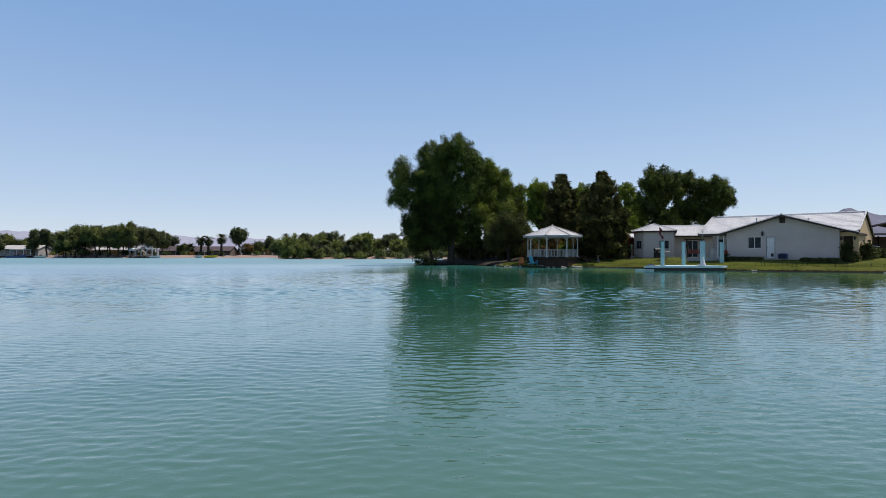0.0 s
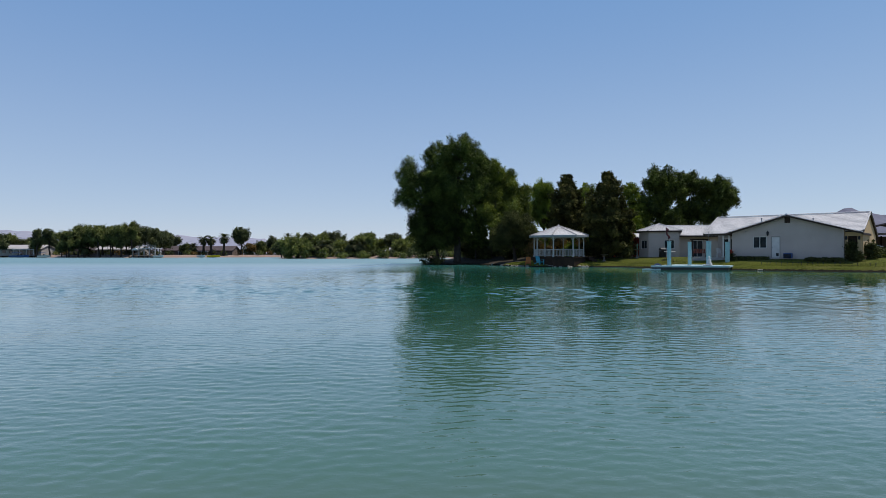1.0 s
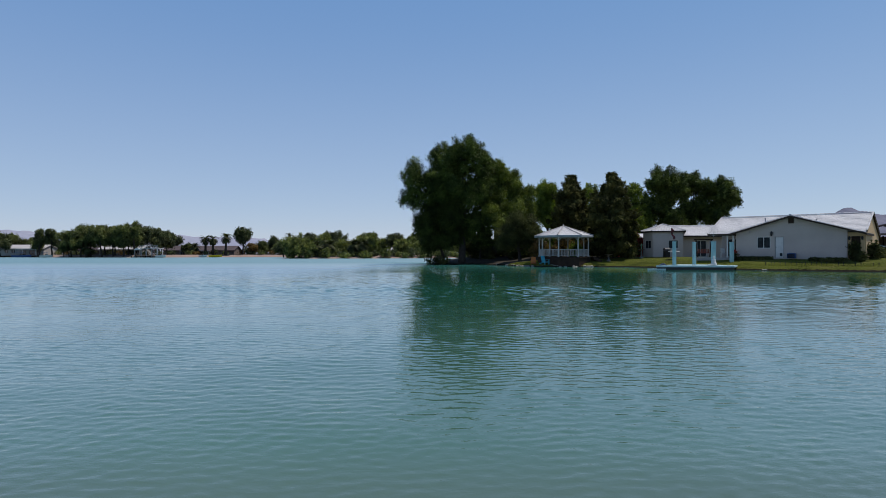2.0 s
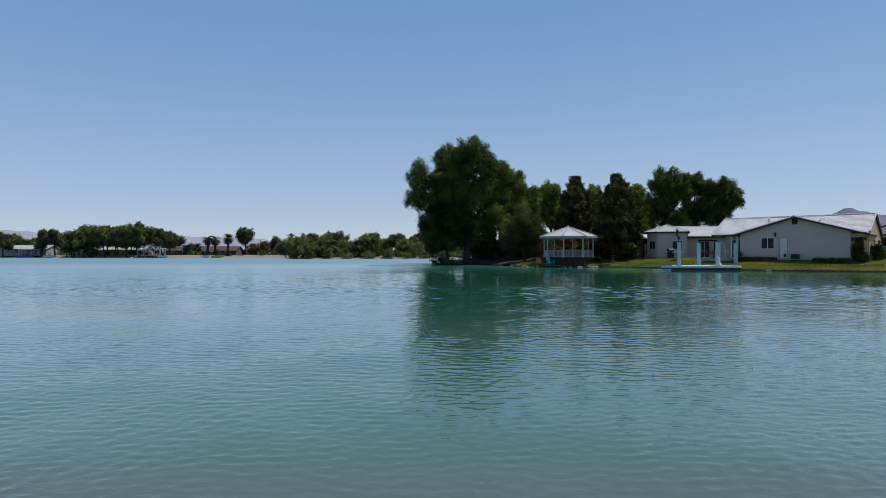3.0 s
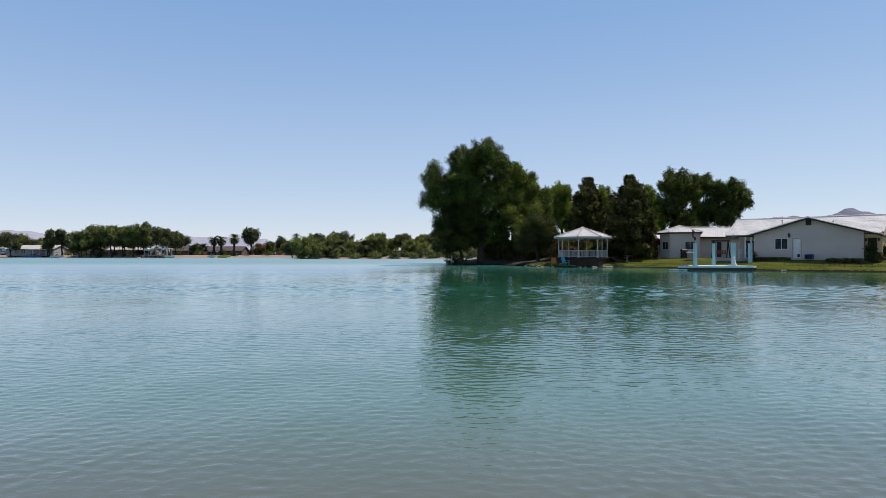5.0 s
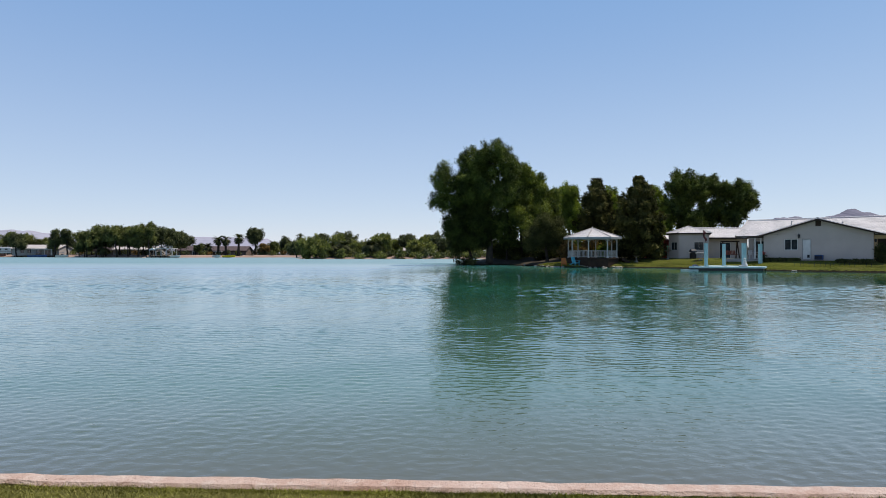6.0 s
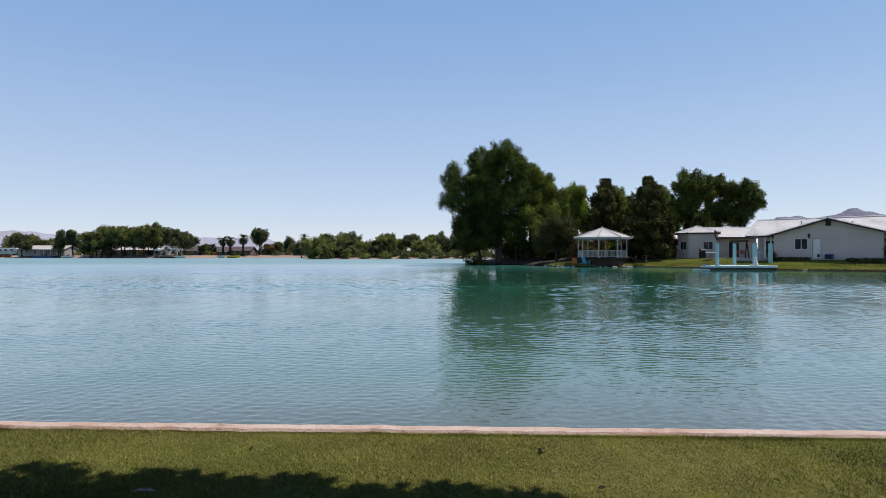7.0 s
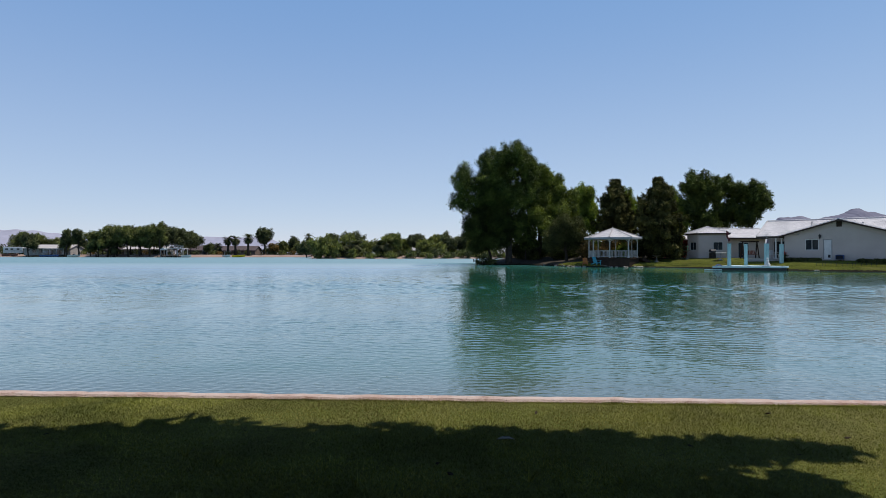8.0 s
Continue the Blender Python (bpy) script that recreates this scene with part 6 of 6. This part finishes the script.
def make_boathouse():
    """A white two-level dock house with an upper rail, and a boat under it."""
    e = thing("boathouse", (-119.6, 239, 0), 0, "white two-level boat dock with a railed upper deck", "boathouse")
    for x in (-3.4, -1.1, 1.1, 3.4):
        for y in (-2, 2):
            part("post", boxed((x, y, 1.6), (0.18, 0.18, 4.0)), SHADED_WHITE, e)
    part("upper_deck", boxed((0, 0, 3.7), (7.4, 4.8, 0.24), bevel=0.03), SHADED_WHITE, e)
    rail = part("railing", boxed((0, -2.3, 4.75), (7.3, 0.08, 0.09)), SHADED_WHITE, e)
    for k in range(13):
        part("baluster", boxed((-3.55 + 7.1 * k / 12, -2.3, 4.27), (0.09, 0.08, 0.9)), SHADED_WHITE, rail)
    part("lower_deck", boxed((0, 0, 0.55), (7.8, 4.6, 0.2)), GREY, e)
    bm = bmesh.new()
    prism(bm, [(-6.2, 3.0), (-4.6, 4.0), (-3.0, 3.0)], -2.6, 1.6)
    part("canopy", bm, WHITE, e, "white pitched boat canopy")
    for x in (-6.0, -3.2):
        for y in (-1.8, 1.8):
            part("canopy_post", boxed((x, y, 1.4), (0.12, 0.12, 3.2)), SHADED_WHITE, e)


make_boathouse()


def boat(at, turn, length, hull, top, label, canopy=True):
    e = thing("boat", at, turn, label, "boat", "boats on the far shore")
    bm = bmesh.new()
    rows = []
    for i in range(9):
        f = i / 8
        w = 0.16 * length * (1 - max(0, (f - 0.45) / 0.55) ** 2.2) + 0.02
        x = (f - 0.5) * length
        rows.append([bm.verts.new((x, s * w * k, z)) for s, k, z in ((-1, 1, 0.75 + 0.25 * f * f), (-1, 0.8, 0.1 + 0.2 * f), (0, 0, -0.2 + 0.35 * f ** 3), (1, 0.8, 0.1 + 0.2 * f), (1, 1, 0.75 + 0.25 * f * f))])
    for a, b in zip(rows, rows[1:]):
        for k in range(4):
            bm.faces.new((a[k], a[k + 1], b[k + 1], b[k]))
        bm.faces.new((a[4], a[0], b[0], b[4]))
    bm.faces.new(rows[0])
    bm.faces.new(rows[-1][::-1])
    part("hull", bm, hull, e)
    bm = bmesh.new()
    prism(bm, [(-0.1 * length, 0.8), (0.12 * length, 0.85), (0.06 * length, 1.3), (-0.02 * length, 1.32)], -0.1 * length, 0.1 * length)
    part("windshield", bm, GLASS, e)
    if canopy:
        part("canopy", boxed((-0.12 * length, 0, 2.05), (0.42 * length, 0.26 * length, 0.12), bevel=0.04), top, e)
        for x in (-0.3, 0.06):
            for s in (-1, 1):
                part("pole", boxed((x * length, s * 0.11 * length, 1.4), (0.06, 0.06, 1.25)), GREY, e)
    return e


boat((-166.6, 245.5, 0.1), 12, 4.6, WHITE, NAVY, "white motorboat with a blue canopy at the far shore")
boat((-178.5, 248, 0.1), 5, 7.4, NAVY, NAVY, "dark blue motorboat beside the far dock")
boat((-103.6, 251.0, 0.15), 4, 3.4, WHITE, WHITE, "white dinghy beside the yellow boat", False)
boat((-98.3, 251.5, 0.15), -10, 5.8, YELLOW, YELLOW, "bright yellow boat on the far shore", False)
boat((-114.2, 235.5, 0.1), 8, 3.8, WHITE, WHITE, "white motorboat moored beside the boathouse", False)

for x, turn in ((-200.5, 20), (-197.0, -8)):
    boat((x, 252.5, 0.45), turn, 3.4, RED_WOOD, RED_WOOD, "small red boat drawn up on the far beach", False)


def make_far_docks():
    for x, y, w in ((-184, 250.5, 12), (-121.5, 235.0, 8)):
        e = thing("jetty", (x, y, 0), 0, "low dark wooden jetty on the far shore", "jetty")
        part("deck", boxed((0, 0, 0.55), (w, 2.2, 0.16), bevel=0.02), DARK_WOOD, e)
        for k in range(5):
            part("pile", boxed((-w / 2 + 0.3 + (w - 0.6) * k / 4, -0.9, 0.2), (0.22, 0.22, 1.0)), DARK_WOOD, e)
    # camper and small parked things at the left end of the beach
    e = thing("camper_van", (-199.5, 256, 1.0), 4, "white motorhome with a dark window band parked by the shore", "motorhome")
    part("body", boxed((0, 0, 2.0), (8.5, 2.5, 2.7), bevel=0.15), WHITE, e)
    part("windscreen", boxed((4.2, 0, 2.4), (0.2, 2.2, 1.0)), GLASS, e)
    for x in (-2.6, -0.4, 2.2):
        part("window", boxed((x, -1.26, 2.4), (1.2, 0.05, 0.7), bevel=0.02), GLASS, e)
    part("stripe", boxed((0, -1.26, 1.6), (8.2, 0.04, 0.25)), TAUPE, e)
    for x in (-2.6, 2.8):
        w = part("wheel", lathe(bmesh.new(), [(0.3, -0.12), (0.42, -0.1), (0.42, 0.1), (0.3, 0.12)], sides=14), BLACK, e)
        w.matrix_local = pose(x, -1.15, 0.42, 90)


make_far_docks()


# ---- the near lawn ----
def make_grass(name, count, x0, x1, y0, y1, height, width, material, label, seed):
    """Blades of mown grass, each a bent sliver, standing on the ground."""
    rng = np.random.default_rng(seed)
    x, y = rng.uniform(x0, x1, count), rng.uniform(y0, y1, count)
    sparse = np.minimum(ease((x - x0) / 1.6), ease((x1 - x) / 1.6)) * ease((y - y0) / 1.2)
    inside = rng.random(count) < sparse
    x, y = x[inside], y[inside]
    count = len(x)
    y = np.minimum(y, wall_y(x) + 0.020 + rng.normal(0, 0.012, count))
    tuft = 0.9 + 0.22 * np.sin(x * 3.1 + 2 * np.sin(y * 2.3)) * np.sin(y * 4.1 + x)
    h = height * rng.uniform(0.5, 1.25, count) * tuft
    a = rng.uniform(0, math.tau, count)
    lean = rng.normal(0, 0.75, (count, 2)) * h[:, None]
    w = width * rng.uniform(0.6, 1.3, count)
    z = np.full(count, LAWN_Z - 0.004)
    dx, dy = np.cos(a) * w / 2, np.sin(a) * w / 2
    v = np.stack((np.stack((x - dx, y - dy, z), 1), np.stack((x + dx, y + dy, z), 1), np.stack((x + lean[:, 0], y + lean[:, 1], z + h), 1)), axis=1)
    tagged(new(name, quads_mesh(name, v, 3, material)), label, "grass", kind="stuff")


make_grass("grass", 720000, -13.2, -2.0, -4.0, -1.35, 0.016, 0.0042, BLADE, "short mown lawn grass beside the lake wall", 71)


def make_bank_grass():
    """Taller rough grass along the far bank, hanging towards the water."""
    rng = np.random.default_rng(72)
    p = np.stack((rng.uniform(6.5, 47, 900000), rng.uniform(38, 74, 900000)), 1)
    off = lake_distance(p[:, 0], p[:, 1]) + bank_wobble(p[:, 0], p[:, 1])
    keep = (off > 0.25) & (rng.random(len(p)) < 0.9 * np.exp(-0.5 * (off / 3.2) ** 2))
    p, off = p[keep][:120000], off[keep][:120000]
    z = land_height(p[:, 0], p[:, 1])
    h = np.where(off < 0.5, 0.10, 0.05) * rng.uniform(0.5, 1.4, len(p))
    a = rng.uniform(0, math.tau, len(p))
    w = rng.uniform(0.006, 0.014, len(p))
    dx, dy = np.cos(a) * w, np.sin(a) * w
    lean = rng.normal(0, 0.5, (len(p), 2)) * h[:, None]
    v = np.stack((np.stack((p[:, 0] - dx, p[:, 1] - dy, z - 0.02), 1), np.stack((p[:, 0] + dx, p[:, 1] + dy, z - 0.02), 1), np.stack((p[:, 0] + lean[:, 0], p[:, 1] + lean[:, 1], z + h), 1)), axis=1)
    tagged(new("grass", quads_mesh("grass", v, 3, BANKBLADE)), "rough green grass along the far bank", "grass", kind="stuff")


make_bank_grass()


def make_litter():
    """Fallen dry leaves and a few taller weeds on the lawn."""
    rng = np.random.default_rng(73)
    first = None
    for k in range(34):
        x, y = rng.uniform(-12, -3.5), rng.uniform(-3.3, -1.75)
        if k == 0:
            x, y = -6.56, -1.73
        elif k < 3:
            x, y = ((-7.24, -1.60), (-7.79, -1.72))[k - 1]
        m = pose(x, y, LAWN_Z + 0.012, rng.uniform(-25, 25), rng.uniform(-25, 25), rng.uniform(0, 360)) @ Matrix.Diagonal((*(rng.uniform(0.28, 0.55) if k else 1.0,) * 3, 1))
        if first is None:
            bm = bmesh.new()
            ring = [(-0.028, 0, 0), (-0.012, 0.013, 0.007), (0.008, 0.015, 0.004), (0.03, 0, 0.012), (0.008, -0.014, 0.008), (-0.012, -0.012, 0.002)]
            top = [bm.verts.new(p) for p in ring]
            low = [bm.verts.new((p[0], p[1], p[2] - 0.0025)) for p in ring]
            bm.faces.new(top)
            bm.faces.new(low[::-1])
            for i in range(6):
                bm.faces.new((top[i], low[i], low[(i + 1) % 6], top[(i + 1) % 6]))
            first = part("fallen_leaf", bm, DARK_WOOD)
            tagged(first, "dry curled brown leaf lying on the lawn", "leaf", "fallen leaves on the lawn")
            first.matrix_basis = m
        else:
            o = copy_thing(first, m)
    bm = bmesh.new()
    ring = [(-0.045, 0, 0), (-0.015, 0.012, 0.012), (0.015, 0.014, 0.016), (0.045, 0.002, 0.006), (0.015, -0.012, 0.012), (-0.015, -0.010, 0.008)]
    top, low = ([bm.verts.new((p[0], p[1], p[2] - d)) for p in ring] for d in (0, 0.002))
    bm.faces.new(top)
    bm.faces.new(low[::-1])
    for i in range(6):
        bm.faces.new((top[i], low[i], low[(i + 1) % 6], top[(i + 1) % 6]))
    pale = part("fallen_leaf", bm, STONE)
    pale.matrix_basis = pose(-8.0, -2.2, LAWN_Z + 0.018, 0, 8, 12)
    tagged(pale, "pale dry curled leaf lying in the shade", "leaf", "fallen leaves on the lawn")
    v = []
    for k in range(30):
        x, y = rng.uniform(-12, -4), rng.uniform(-3.4, -2.0)
        for _ in range(7):
            a, h = rng.uniform(0, math.tau), rng.uniform(0.025, 0.06)
            p = np.array((x + rng.normal(0, 0.012), y + rng.normal(0, 0.012), LAWN_Z))
            s = np.array((math.cos(a), math.sin(a), 0)) * 0.004
            tip = p + np.array((rng.normal(0, 0.03), rng.normal(0, 0.03), h))
            v.append((p - s, p + s, tip))
    tagged(new("weeds", quads_mesh("weeds", np.array(v), 3, BLADE)), "taller pale grass stalks on the lawn", "grass", kind="stuff")


make_litter()

# the unseen tree on the near bank, known by its shadow on the lawn: a wide low umbrella, its boughs drooping behind
def make_shade_tree():
    rng = np.random.default_rng(90)
    lobes = []
    for i in range(11):
        for j in range(8):
            x, y = -19.0 + 1.35 * i + rng.normal(0, 0.12), -2.75 - 1.25 * j + rng.normal(0, 0.1)
            edge = -6.95 if j == 0 else -6.25 if j < 3 else -5.4
            if x > edge + 0.4:
                continue
            r = min(rng.uniform(0.95, 1.15), max(0.45, edge + 1.0 - x))
            lobes.append((x, y, 3.62 + 0.12 * j + rng.normal(0, 0.06), r, 0.36 + 0.05 * j))
    lobes += [(-6.1, -2.93, 3.6, 0.62, 0.36), (-7.1, -2.65, 3.6, 0.55, 0.36), (-6.35, -2.40, 3.6, 0.16, 0.2), (-5.95, -2.33, 3.6, 0.10, 0.15), (-5.6, -4.1, 3.65, 0.85, 0.4)]
    # out-of-view boughs right of and behind the lawn, added to block sky light
    for i in range(4):
        for j in range(6):
            lobes.append((-4.6 + 1.35 * i + rng.normal(0, 0.12), -4.7 - 1.3 * j, 3.75 + 0.1 * j - 0.08 * i, 1.1, 0.45))
    for k in range(20):
        a = math.pi * (0.93 + 1.0 * k / 19)
        lobes.append((-9.6 + 10.4 * math.cos(a), -8.0 + 5.8 * math.sin(a), 2.4, 1.6, 1.6))
    e = tree("shade_tree", (-9.2, -10.4, LAWN_Z), lobes, 105000, 0.23, SHADE_DARK_LEAF, "wide shade tree on the near lawn", 90, 0.36, spread=0.10, boughs=0, rough=0.08)
    # the unseen front boughs, a dense fringe shaped to cast the shadow's edge, thinning to a drooping point
    front, back = (lambda x: float(np.interp(x, [-9.3, -8.97, -8.5, -7.8, -7.1, -6.63, -6.4], [-1.90, -1.81, -1.87, -1.94, -2.03, -2.14, -2.23]))), (lambda x: float(np.interp(x, [-7.75, -7.2, -6.4], [-2.75, -2.44, -2.25])))
    fringe, x = [], -17.5
    while x < -6.56:
        f, b = front(x) + (0.05 * math.sin(x * 5.1) + 0.04 * math.sin(x * 9.3) if x < -8 else 0.02 * math.sin(x * 8)), back(x)
        r = max(0.035, min(0.30, (f - b) / 2))
        y = f - r - 0.06
        while y > b - 0.05:
            fringe.append((x + 1.22 - (-9.2), y + 0.366 - (-10.4), 3.45 - LAWN_Z + rng.normal(0, 0.03), r, 0.16))
            y -= 1.3 * r
        x += 0.9 * r
    centres, out = crown_places(rng, fringe, 5200, 0.12)
    under(new("front_boughs", quads_mesh("front_boughs", leaf_faces(rng, centres, 0.085, 0.035, 9, 1.4, 0, out), 3, SHADE_DARK_LEAF)), e, "dense leafy bough tips")


make_shade_tree()


def make_woods():
    """Unseen woods round the rest of the lake and behind the near lawn, added so the windows reflect dark trees."""
    rng = np.random.default_rng(95)
    lobes = []
    for k in range(120):
        a = math.pi * (0.86 + 1.2 * k / 119)
        r = rng.uniform(95, 150)
        x, y = r * math.cos(a) - 10, r * math.sin(a) - 30
        h = rng.uniform(5, 11)
        lobes.append((x, y, 1 + h * 0.5, rng.uniform(3.5, 6), h * 0.5))
    c, _ = crown_places(rng, lobes, 5000, 0.3)
    c[:, 2] = np.maximum(c[:, 2], 0.8)
    tagged(new("unseen_woods", quads_mesh("unseen_woods", leaf_faces(rng, c, 1.3, 0.8, 6, 1.3), 3, FARDARK)), "unseen belt of trees added round the near shore", "trees", kind="stuff")


make_woods()
